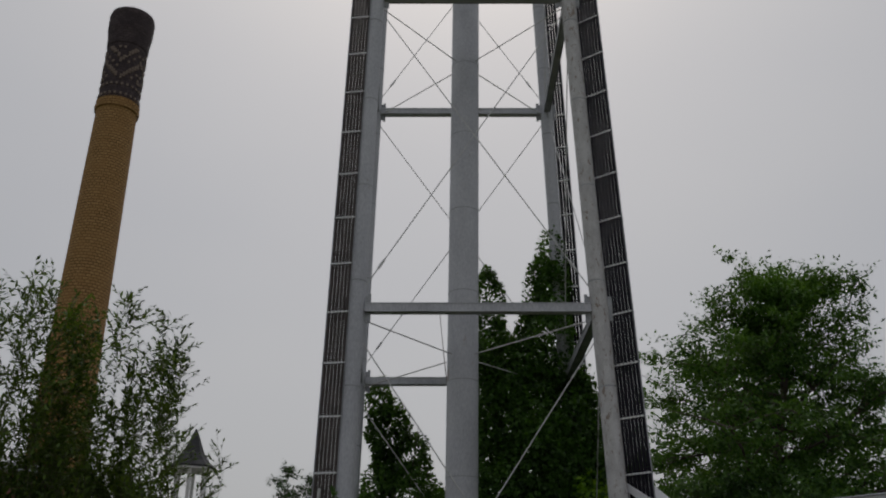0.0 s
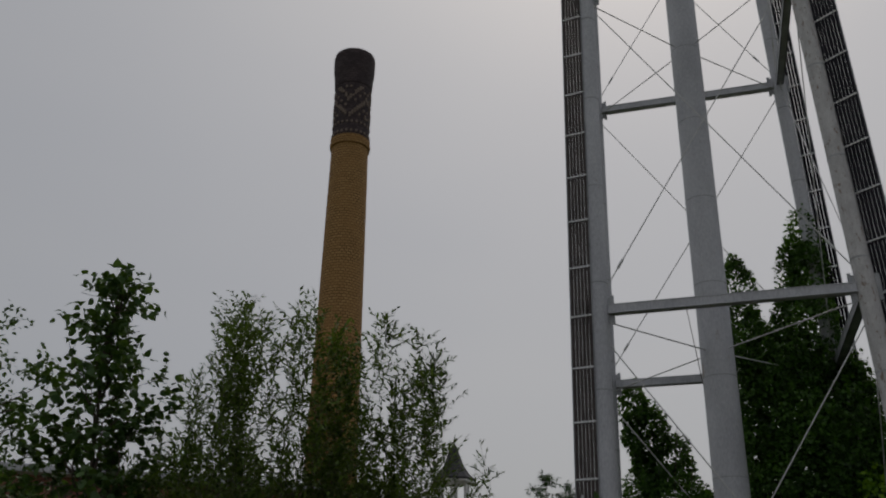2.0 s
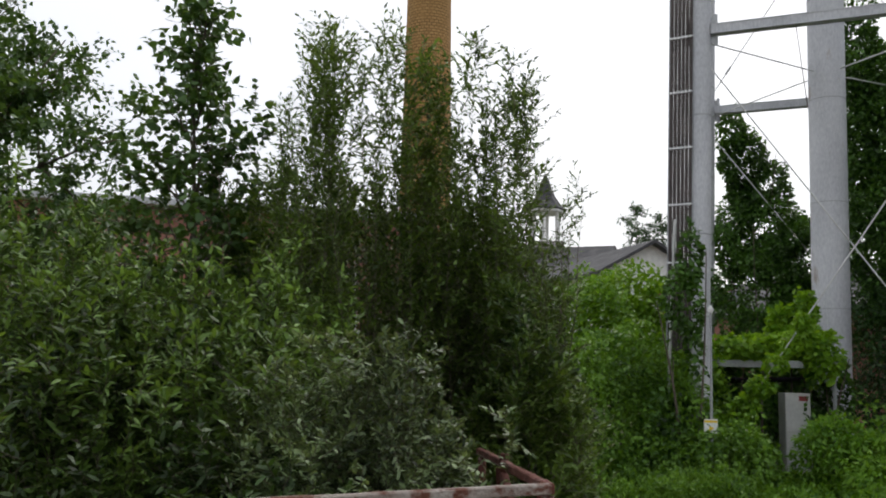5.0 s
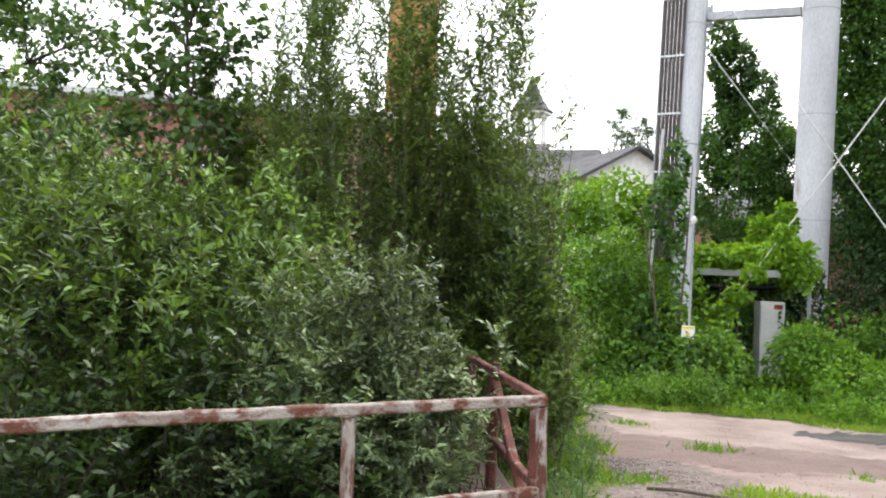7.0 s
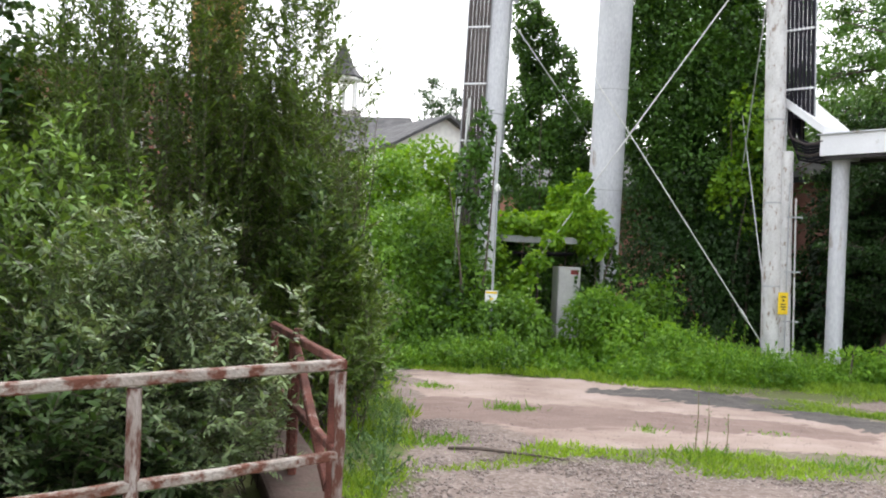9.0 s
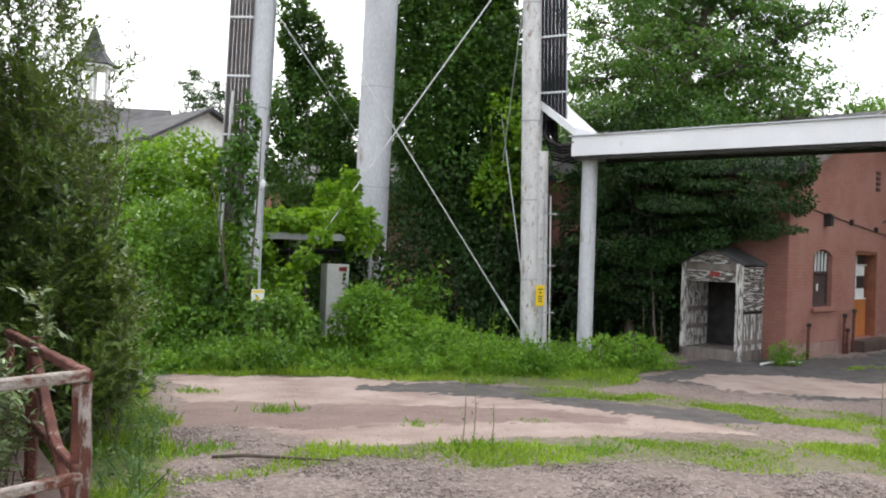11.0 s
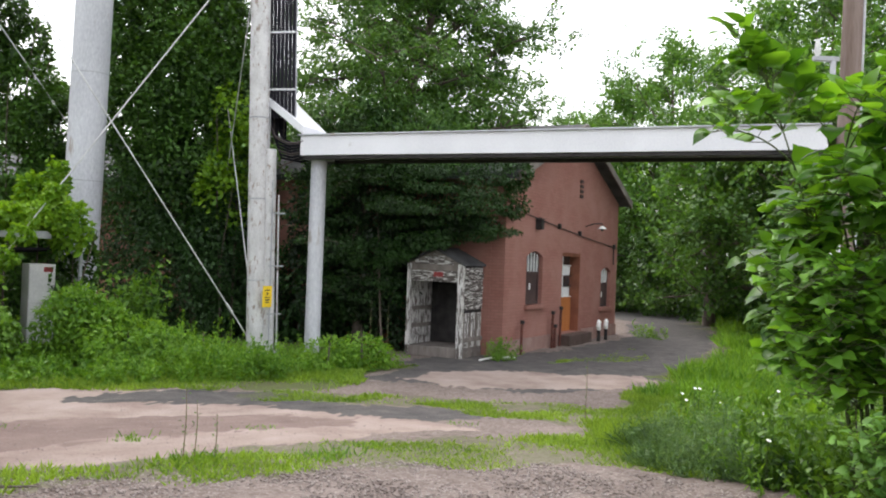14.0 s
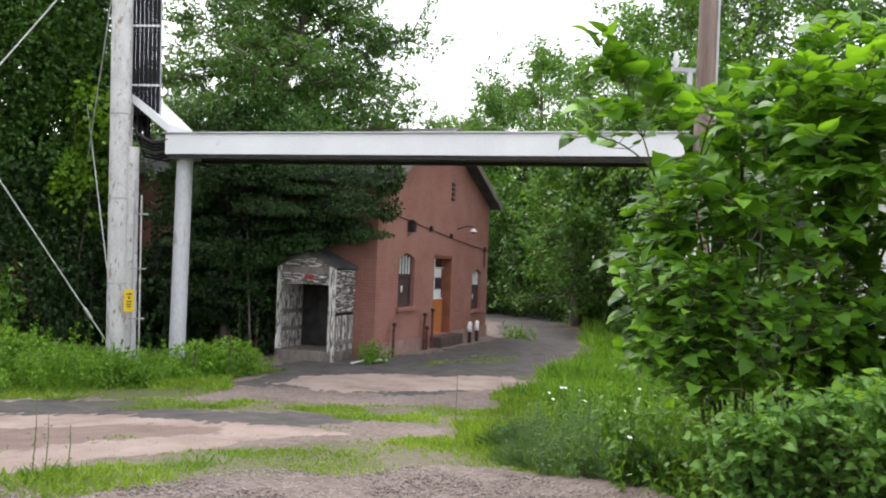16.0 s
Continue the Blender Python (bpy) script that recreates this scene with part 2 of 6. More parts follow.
GLASS.node_tree.nodes["Principled BSDF"].inputs["Base Color"].default_value = (0.03, 0.035, 0.04, 1)
GLASS.node_tree.nodes["Principled BSDF"].inputs["Roughness"].default_value = 0.08

LEAF_WILLOW = leaf_material("willow_leaf", (0.014, 0.038, 0.008), (0.145, 0.235, 0.045), 0.28)
LEAF_SILVER = leaf_material("grey_willow_leaf", (0.014, 0.03, 0.012), (0.235, 0.325, 0.145), 0.2, 0.4)
LEAF_BROAD = leaf_material("broad_leaf", (0.02, 0.07, 0.006), (0.175, 0.34, 0.04), 0.35)
LEAF_SHRUB = leaf_material("shrub_leaf", (0.008, 0.022, 0.005), (0.215, 0.36, 0.08), 0.24, 0.45)
# Shaded copy of the shrub leaf: shade under the bushes put into its colour.
LEAF_SHADED_SHRUB = leaf_material("shaded_shrub_leaf", (0.003, 0.009, 0.002), (0.05, 0.10, 0.022), 0.18)
LEAF_POPLAR = leaf_material("poplar_leaf", (0.025, 0.065, 0.02), (0.1, 0.18, 0.05), 0.3)
LEAF_VINE = leaf_material("vine_leaf", (0.006, 0.022, 0.004), (0.095, 0.215, 0.034), 0.3, patch=0.9)
LEAF_BRIGHT = leaf_material("bright_vine_leaf", (0.05, 0.145, 0.008), (0.23, 0.41, 0.03), 0.4, patch=0.9)
LEAF_TREE = leaf_material("tree_leaf", (0.012, 0.045, 0.008), (0.13, 0.27, 0.055), 0.33, patch=0.5)
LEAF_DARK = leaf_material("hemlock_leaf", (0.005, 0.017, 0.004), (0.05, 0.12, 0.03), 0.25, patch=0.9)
# Near-black copy of the evergreen leaf: the growth's inner shade as a colour.
LEAF_INNER_SHADE = leaf_material("inner_shade_needle", (0.005, 0.014, 0.004), (0.018, 0.042, 0.012), 0.15, patch=0.5)
LEAF_WOODS = leaf_material("woods_leaf", (0.025, 0.08, 0.015), (0.14, 0.3, 0.055), 0.4, patch=0.2)
LEAF_BIG = leaf_material("large_heart_leaf", (0.025, 0.088, 0.008), (0.2, 0.43, 0.04), 0.45, 0.4, patch=1.6)
LEAF_BRAMBLE = leaf_material("bramble_leaf", (0.04, 0.12, 0.02), (0.22, 0.42, 0.09), 0.4, 0.5, patch=1.5)
LEAF_WEED = leaf_material("weed_leaf", (0.05, 0.14, 0.012), (0.2, 0.38, 0.04), 0.4, patch=0.6)
GRASS = leaf_material("grass_blade", (0.075, 0.16, 0.016), (0.27, 0.42, 0.05), 0.4, patch=0.7)
GRASS_GREY = leaf_material("feathery_weed", (0.045, 0.10, 0.04), (0.17, 0.29, 0.11), 0.4, patch=1.2)
PETAL = material("white_petal", (0.75, 0.75, 0.72), (0.85, 0.85, 0.82), 0.7, 0, 5, 0)
STALK = material("dry_stalk", (0.12, 0.10, 0.05), (0.2, 0.16, 0.08), 0.9, 0, 5, 0)
STEM = material("green_stem", (0.05, 0.08, 0.02), (0.09, 0.11, 0.04), 0.8, 0, 5, 0)

# ---- mesh helpers ----
def empty(name, x, y, z, turn=0.0, **tags):
    ob = new(name)
    ob.matrix_world = pose(x, y, z, 0, 0, turn)
    ob.empty_display_size = 0.2
    return tagged(ob, **tags)

def part(name, bm, mat, parent=None, label="", m=None, smooth=False):
    me = bpy.data.meshes.new(name)
    bm.normal_update()
    bm.to_mesh(me)
    bm.free()
    me.materials.append(mat)
    if smooth:
        for p in me.polygons:
            p.use_smooth = True
    ob = new(name, me)
    if parent is not None:
        ob.parent = parent
    if m is not None:
        ob.matrix_local = m
    if label:
        ob["label"] = label
    return ob

def box(bm, x0, x1, y0, y1, z0, z1, bev=0.0):
    r = bmesh.ops.create_cube(bm, size=1.0)
    for v in r["verts"]:
        v.co = ((x0 + x1) / 2 + v.co.x * (x1 - x0), (y0 + y1) / 2 + v.co.y * (y1 - y0), (z0 + z1) / 2 + v.co.z * (z1 - z0))
    if bev:
        edges = list({e for v in r["verts"] for e in v.link_edges})
        bmesh.ops.bevel(bm, geom=edges, offset=bev, segments=2, affect="EDGES", profile=0.6)
    return bm

def bx(x0, x1, y0, y1, z0, z1, bev=0.0):
    return box(bmesh.new(), x0, x1, y0, y1, z0, z1, bev)

def tube(bm, pts, radii, sides=10, caps=True):
    """A round tube along points, with a radius at each."""
    pts = [Vector(p) for p in pts]
    if not hasattr(radii, "__len__"):
        radii = [radii] * len(pts)
    rings, up = [], None
    for i, p in enumerate(pts):
        d = (pts[min(i + 1, len(pts) - 1)] - pts[max(i - 1, 0)]).normalized()
        a = (up - d * up.dot(d)) if up is not None else (Vector((1, 0, 0)) if abs(d.x) < 0.8 else Vector((0, 1, 0)))
        a = (a - d * a.dot(d)).normalized()
        up, b = a, d.cross(a)
        rings.append([bm.verts.new(p + (a * math.cos(k * math.tau / sides) + b * math.sin(k * math.tau / sides)) * radii[i]) for k in range(sides)])
    for r0, r1 in zip(rings, rings[1:]):
        for k in range(sides):
            f = bm.faces.new((r0[k], r0[(k + 1) % sides], r1[(k + 1) % sides], r1[k]))
            f.smooth = True
    if caps:
        bm.faces.new([bm.verts.new(v.co) for v in rings[0][::-1]])
        bm.faces.new([bm.verts.new(v.co) for v in rings[-1]])
    return bm

def tb(pts, radii, sides=10):
    return tube(bmesh.new(), pts, radii, sides)

def plate(outer, holes, depth):
    """A wall in the local x-z plane, y from 0 to depth, with openings that go through it."""
    bm = bmesh.new()
    edges = []
    for loop in (outer, *holes):
        vs = [bm.verts.new((x, 0, z)) for x, z in loop]
        edges += [bm.edges.new((vs[i], vs[(i + 1) % len(vs)])) for i in range(len(vs))]
    bmesh.ops.triangle_fill(bm, edges=edges, use_beauty=True, use_dissolve=False)
    ext = bmesh.ops.extrude_face_region(bm, geom=list(bm.faces))
    for v in ext["geom"]:
        if isinstance(v, bmesh.types.BMVert):
            v.co.y = depth
    bmesh.ops.recalc_face_normals(bm, faces=bm.faces)
    return bm

def raw_mesh(name, verts, faces, mat, parent=None, label=""):
    """A mesh straight from arrays: faces all triangles."""
    me = bpy.data.meshes.new(name)
    nv, nf = len(verts), len(faces)
    me.vertices.add(nv)
    me.vertices.foreach_set("co", np.asarray(verts, dtype=np.float32).ravel())
    me.loops.add(nf * 3)
    me.loops.foreach_set("vertex_index", np.asarray(faces, dtype=np.int32).ravel())
    me.polygons.add(nf)
    me.polygons.foreach_set("loop_start", np.arange(0, nf * 3, 3, dtype=np.int32))
    me.update(calc_edges=True)
    me.materials.append(mat)
    ob = new(name, me)
    if parent is not None:
        ob.parent = parent
    if label:
        ob["label"] = label
    return ob

def unit(v):
    return v / np.maximum(np.linalg.norm(v, axis=-1, keepdims=True), 1e-9)

def leaf_arrays(P, A, N, L, W, shape="diamond"):
    """Vertices and triangles of leaves: foot P, axis A, upper side N, length L, width W."""
    A = unit(A)
    S = unit(np.cross(A, N))
    N = np.cross(S, A)
    L, W = np.broadcast_to(L, (len(P),))[:, None], np.broadcast_to(W, (len(P),))[:, None]
    if shape == "diamond":
        v = np.stack([P, P + A * L * .45 + S * W * .5 + N * W * .12, P + A * L - N * L * .08, P + A * L * .45 - S * W * .5 + N * W * .12], 1)
        f = np.array([[0, 1, 2], [0, 2, 3]])
    elif shape == "lance":
        v = np.stack([P, P + A * L * .30 + S * W * .5 + N * W * .1, P + A * L * .68 + S * W * .38 - N * L * .02, P + A * L - N * L * .1, P + A * L * .68 - S * W * .38 - N * L * .02, P + A * L * .30 - S * W * .5 + N * W * .1], 1)
        f = np.array([[0, 1, 5], [1, 2, 4], [1, 4, 5], [2, 3, 4]])
    else:
        st = {"heart": [(0.0, .0, 0.0), (-.03, .30, .02), (.14, .48, .05), (.36, .5, .05), (.62, .36, .0), (.84, .13, -.08), (1.0, .0, -.17)],
              "blade": [(0.0, .1, 0.0), (.35, .5, .03), (.7, .36, -.02), (1.0, .0, -.12)]}[shape]
        cols = []
        for u, w, z in st:
            c = P + A * L * u + N * L * z
            cols += [c, c + S * W * w + N * W * w * .16, c - S * W * w + N * W * w * .16]
        v = np.stack(cols, 1)
        f = []
        for i in range(len(st) - 1):
            a, b = 3 * i, 3 * i + 3
            f += [[a, a + 1, b + 1], [a, b + 1, b], [a, b + 2, a + 2], [a, b, b + 2]]
        f = np.array(f)
    k = v.shape[1]
    return v.reshape(-1, 3), (f[None] + np.arange(len(P))[:, None, None] * k).reshape(-1, 3)

def leaves(name, P, A, N, L, W, mat, parent=None, shape="diamond", label=""):
    v, f = leaf_arrays(P, A, N, L, W, shape)
    return raw_mesh(name, v, f, mat, parent, label)

def lumps(P, s, k=0.0):
    """A cheap smooth field between about -1 and 1."""
    x, y, z = P[:, 0] * s + k, P[:, 1] * s + 1.7 * k, P[:, 2] * s - k
    return (np.sin(x * 1.3 + 2.1 * np.sin(y * .9)) + np.sin(y * 1.7 + 1.6 * np.sin(z * 1.1)) + np.sin(z * 1.5 + 1.9 * np.sin(x * 1.2))) / 3

def tubes(segs, r0, r1, sides=3):
    """Many thin straight stems as one set of triangles."""
    p, q = segs[:, 0], segs[:, 1]
    d = unit(q - p)
    a = unit(np.cross(d, np.where(np.abs(d[:, 2:3]) > .9, [[1., 0, 0]], [[0, 0, 1.]])))
    b = np.cross(d, a)
    r0, r1 = np.broadcast_to(r0, (len(p),))[:, None], np.broadcast_to(r1, (len(p),))[:, None]
    ring = [(math.cos(k * math.tau / sides), math.sin(k * math.tau / sides)) for k in range(sides)]
    v = np.stack([p + (a * c + b * s) * r0 for c, s in ring] + [q + (a * c + b * s) * r1 for c, s in ring], 1)
    f = np.array([t for k in range(sides) for t in ([k, (k + 1) % sides, sides + (k + 1) % sides], [k, sides + (k + 1) % sides, sides + k])])
    return v.reshape(-1, 3), (f[None] + np.arange(len(p))[:, None, None] * 2 * sides).reshape(-1, 3)

def on_segments(rng, segs, n, spread, droop=0.2, out=0.7, wild=0.55):
    """n leaves on each stem: feet, axes, upper sides."""
    i = np.repeat(np.arange(len(segs)), n)
    u = rng.random(len(i))[:, None]
    P = segs[i, 0] * (1 - u) + segs[i, 1] * u + rng.normal(size=(len(i), 3)) * spread
    d = unit(segs[i, 1] - segs[i, 0])
    A = unit(d * out + rng.normal(size=(len(i), 3)) * 0.6 - np.array([0, 0, droop]))
    N = unit(rng.normal(size=(len(i), 3)) * wild + np.array([0, 0, 0.9]))
    return P, A, N

def sprig_leaves(rng, segs, n, droop, wild):
    """n leaves set alternately along each twig, spreading to both sides with their upper faces to the sky."""
    i = np.repeat(np.arange(len(segs)), n)
    k = np.tile(np.arange(n), len(segs))
    u = ((k + .3 + .6 * rng.random(len(i))) / n)[:, None]
    P = segs[i, 0] * (1 - u) + segs[i, 1] * u
    d = unit(segs[i, 1] - segs[i, 0])
    side = unit(np.cross(d, np.array([0, 0, 1.0])) + rng.normal(size=d.shape) * .35) * np.where(k % 2, 1, -1)[:, None]
    A = unit(d * (.55 + .5 * u) + side * .8 + rng.normal(size=d.shape) * .28 - np.array([0, 0, droop]))
    N = unit(rng.normal(size=d.shape) * wild + np.array([0, 0, 1.0]))
    return P, A, N

def cloud(name, rng, lobes, n, L, W, mat, parent=None, gap=-0.25, s=2.0, droop=0.35, depth=0.16, shape="diamond", up=0.6):
    """Leaves over lobes (x, y, z, rx, ry, rz): dense at their skin, broken by gaps."""
    lob = np.array(lobes, dtype=float)
    area = (lob[:, 3] * lob[:, 4] + lob[:, 4] * lob[:, 5] + lob[:, 3] * lob[:, 5])
    k = rng.choice(len(lob), int(n * 1.5), p=area / area.sum())
    d = unit(rng.normal(size=(len(k), 3)))
    r = 1 - np.abs(rng.normal(size=(len(k), 1))) * depth
    bulge = 1 + 0.17 * lumps(d * 3 + lob[k, :3], 1.1)[:, None] + 0.11 * lumps(d * lob[k, 3:] * 2.5 + lob[k, :3], 1.6, 4)[:, None]
    P = lob[k, :3] + d * lob[k, 3:] * r * bulge
    keep = (lumps(P, s) + rng.normal(size=len(P)) * .25 > gap) & (P[:, 2] > 0.02)
    P, d = P[keep][:n], d[keep][:n]
    A = unit(d * .7 + rng.normal(size=P.shape) * .6 - np.array([0, 0, droop]))
    N = unit(d * .5 + rng.normal(size=P.shape) * .5 + np.array([0, 0, up]))
    z = rng.uniform(.7, 1.25, len(P))
    return leaves(name, P, A, N, L * z, W * z, mat, parent, shape)

def limb_path(rng, p, d, length, bend, steps=4):
    pts, p, d = [Vector(p)], Vector(p), Vector(d).normalized()
    for _ in range(steps):
        d = (d + Vector(rng.normal(size=3)) * bend).normalized()
        p = p + d * (length / steps)
        pts.append(p.copy())
    return pts

def tree(name, rng, x, y, z, h, r, lo, limbs, subs, twigs, n_leaf, L, W, leaf_mat, tilt=0.35, trunk_r=0.18, profile=None, twig=0.55, shape="diamond", lean=(0, 0), flat=1.0, **tags):
    """A tapered trunk with limbs, branches and twigs, and a crown of single leaves on them."""
    root = empty(name, x, y, z, **tags)
    profile = profile or (lambda u: math.sin(math.pi * min(1, 0.18 + 0.8 * u)) ** 0.8)
    bm = bmesh.new()
    top = Vector((lean[0], lean[1], h * .93))
    trunk = [Vector((0, 0, -.3))] + [top * u + Vector((*(rng.normal(size=2) * .05 * h * .1), 0)) for u in (0.12, .3, .5, .7, .88, 1)]
    tube(bm, trunk, [trunk_r * k for k in (1.5, 1.0, .85, .65, .45, .25, .1)], 9)
    segs = []
    for i in range(limbs):
        u = lo + (1 - lo) * (i + rng.random()) / limbs * .97
        p = top * u
        az = i * 2.39996 + rng.normal() * .3
        reach = max(.25, r * profile((u - lo) / (1 - lo))) * rng.uniform(.75, 1.1)
        el = tilt + .75 * ((u - lo) / (1 - lo)) ** 2
        path = limb_path(rng, p, (math.cos(az) * math.cos(el), math.sin(az) * math.cos(el), math.sin(el)), reach, .16, 5)
        r0 = trunk_r * (1.05 - u) * .45 + .012
        tube(bm, path, [r0 * (1 - .16 * k) for k in range(6)], 5, False)
        for j in range(subs):
            k = 1 + int(rng.random() * 4.4)
            q = path[min(k, 5)]
            dirn = (path[min(k, 5)] - path[min(k, 5) - 1]).normalized()
            side = Vector(rng.normal(size=3) * np.array([1, 1, .5 * flat]))
            sub = limb_path(rng, q, dirn * .7 + side * .75 + Vector((0, 0, .15)), reach * rng.uniform(.22, .45) + .2, .22, 3)
            tube(bm, sub, [r0 * .4, r0 * .3, r0 * .2, .004], 3, False)
            for _ in range(twigs):
                a = sub[1 + int(rng.random() * 3)]
                t = Vector(rng.normal(size=3) * np.array([1, 1, .6 * flat])).normalized() + (sub[3] - sub[0]).normalized() * .5
                segs.append((a, a + t.normalized() * twig * rng.uniform(.5, 1.2)))
    part("trunk", bm, BARK, root)
    segs = np.array([[tuple(a), tuple(b)] for a, b in segs])
    P, A, N = on_segments(rng, segs, n_leaf, twig * .09)
    z = rng.uniform(.7, 1.25, len(P))
    leaves("crown", P, A, N, L * z, W * z, leaf_mat, root, shape)
    return root

# ---- the ground: one sheet to the horizon, its cover by zones of the plan ----
def smooth(a, b, v):
    t = np.clip((v - a) / (b - a), 0, 1)
    return t * t * (3 - 2 * t)

def ground_z(x, y):
    r = np.hypot(x, y)
    z = .55 * smooth(15, 5, r)
    z = z - 1.3 * smooth(-1.2, -3.2, x) * smooth(16, 10, y)          # the bank falls away behind the railing
    z = z + 3.0 * smooth(32, 75, y) * smooth(25, 0, x)                # rising ground under the far houses
    return z + 1.5 * smooth(26, 60, x) * smooth(12, 40, y)

def inside(px, py, poly):
    """1 inside a polygon of the plan, else 0."""
    res = np.zeros(px.shape, bool)
    for (x0, y0), (x1, y1) in zip(poly, poly[1:] + poly[:1]):
        hit = ((y0 > py) != (y1 > py)) & (px < (x1 - x0) * (py - y0) / (y1 - y0 + 1e-12) + x0)
        res ^= hit
    return res

GRASS_NEAR = [(-.6, 6.2), (1.2, 7.95), (2.3, 7.9), (3.8, 8.55), (5.1, 8.4), (6.7, 8.2), (8.6, 9.3), (12.1, 12.1), (14, 11), (9, 3), (6.2, 5.6), (5.3, 6.5), (4.1, 6.8), (3.0, 6.9), (2.1, 6.85), (1.3, 7.2)]
GRASS_MID = [(5.2, 13.7), (6.1, 13.35), (7.3, 12.55), (8.4, 11.4), (9.5, 10.6), (12, 12), (10, 9.5), (7.8, 8.8), (7.4, 9.8), (6.7, 11.5), (5.5, 12.3), (4.6, 13.2)]
WEED_BED = [(-6, 15.2), (-.3, 15.5), (1.3, 15.2), (3.0, 14.7), (4.9, 14.5), (5.4, 13.8), (6.1, 13.5), (7.4, 14.6), (8.1, 15.4), (9.2, 15.9), (9.6, 17.5), (10.4, 19.5), (9.0, 26), (6, 40), (-30, 40), (-30, 16)]
BANK = [(-1.6, 2), (-.3, 4.2), (-.2, 6.5), (-.5, 9), (-.75, 12), (-.9, 15.3), (-12, 16), (-12, 2)]
VERGE = [(13, 13), (20.4, 17.6), (25.6, 22.5), (32, 30.5), (40, 45), (60, 40), (40, 8), (14, 8)]
FAR_ROAD = [(10, 17), (14.5, 17.7), (20, 20.7), (27, 28.6), (33, 40), (36, 40), (33.3, 34.4), (32, 30.7), (25.5, 22.6), (20.3, 17.7), (12.9, 12.6), (9.5, 12), (7.6, 14.5)]
ASPHALT = [(2.3, 14.1), (3.7, 14.4), (5.0, 13.95), (6.0, 13.3), (5.6, 12.3), (6.7, 11.4), (7.6, 10.3), (6.06, 9.8), (5.37, 10.7), (4.84, 12.1), (3.8, 12.7), (2.3, 13.55)]
LIGHT = [(8.0, 14.4), (9.4, 15.0), (11.1, 14.6), (13.0, 13.2), (12.85, 12.6), (11.1, 12.2), (8.7, 12.9)]
# Duller, darker band across the pink gravel.
DULL_PINK = [(-.4, 9.3), (1.5, 9.3), (3.4, 9.6), (4.9, 9.7), (5.3, 10.5), (4.0, 11.2), (1.8, 11.7), (-.3, 12.1)]
PINK = [(-.5, 15.5), (3, 14.8), (5, 13.9), (6, 12), (6, 9.2), (5.5, 9.0), (3.8, 8.6), (2, 7.9), (1.2, 8.1), (.5, 9.5), (-.2, 11)]

def zones(x, y, rng):
    P = np.stack([x, y, x * 0], 1)
    wx = x + .22 * lumps(P, 2.3) + .10 * lumps(P, 7.1, 3) + .05 * rng.normal(size=len(x))
    wy = y + .22 * lumps(P, 2.1, 9) + .10 * lumps(P, 6.3, 5) + .05 * rng.normal(size=len(x))
    g = inside(wx, wy, WEED_BED) | inside(wx, wy, BANK) | inside(wx, wy, VERGE)
    low = inside(wx, wy, GRASS_NEAR) | inside(wx, wy, GRASS_MID)
    far = (np.hypot(x, y) > 45) | (y < -3) | (x < -5)
    road = inside(wx, wy, FAR_ROAD) & ~inside(wx, wy, LIGHT)
    asph = (inside(wx, wy, ASPHALT) | road) & ~g
    pink = inside(wx, wy, PINK) | (inside(wx, wy, LIGHT))
    dull_pink = inside(wx, wy, DULL_PINK)
    return np.where(g | far, 1.0, np.where(low, .5, 0.0)), asph.astype(float), pink.astype(float), dull_pink.astype(float)

def build_ground():
    rng = np.random.default_rng(4)
    near_x, near_y = np.arange(-5, 24.01, .1), np.arange(3, 26.01, .1)
    xs = np.concatenate([[-3000, -800, -250, -90, -45, -25, -14, -9], np.arange(-6, -5, .5), near_x, np.arange(24.5, 40, 1.5), [50, 80, 160, 400, 1000, 3000]])
    ys = np.concatenate([[-3000, -800, -250, -80, -30, -12, -5, 0, 1.5], near_y, np.arange(27, 80, 2.5), [100, 150, 300, 800, 3000]])
    X, Y = np.meshgrid(xs, ys)
    x, y = X.ravel(), Y.ravel()
    P = np.stack([x, y, x * 0], 1)
    near = (np.hypot(x, y) < 40)
    z = ground_z(x, y) + near * (.012 * lumps(P, 3.1) + .006 * lumps(P, 11) + .004 * rng.normal(size=len(x)))
    nx, ny = len(xs), len(ys)
    i = (np.arange(ny - 1)[:, None] * nx + np.arange(nx - 1)[None]).ravel()
    f = np.concatenate([np.stack([i, i + 1, i + nx + 1], 1), np.stack([i, i + nx + 1, i + nx], 1)])
    ob = raw_mesh("ground", np.stack([x, y, z], 1), f, ground_material())
    g, a, p, w = zones(x, y, rng)
    for key, val in (("grass", g), ("asphalt", a), ("pink", p), ("dull_pink", w)):
        at = ob.data.attributes.new(key, "FLOAT", "POINT")
        at.data.foreach_set("value", val.astype(np.float32))
    for q in ob.data.polygons:
        q.use_smooth = True
    return tagged(ob, "gravel yard with worn asphalt and patches of grass", "ground", kind="structure")

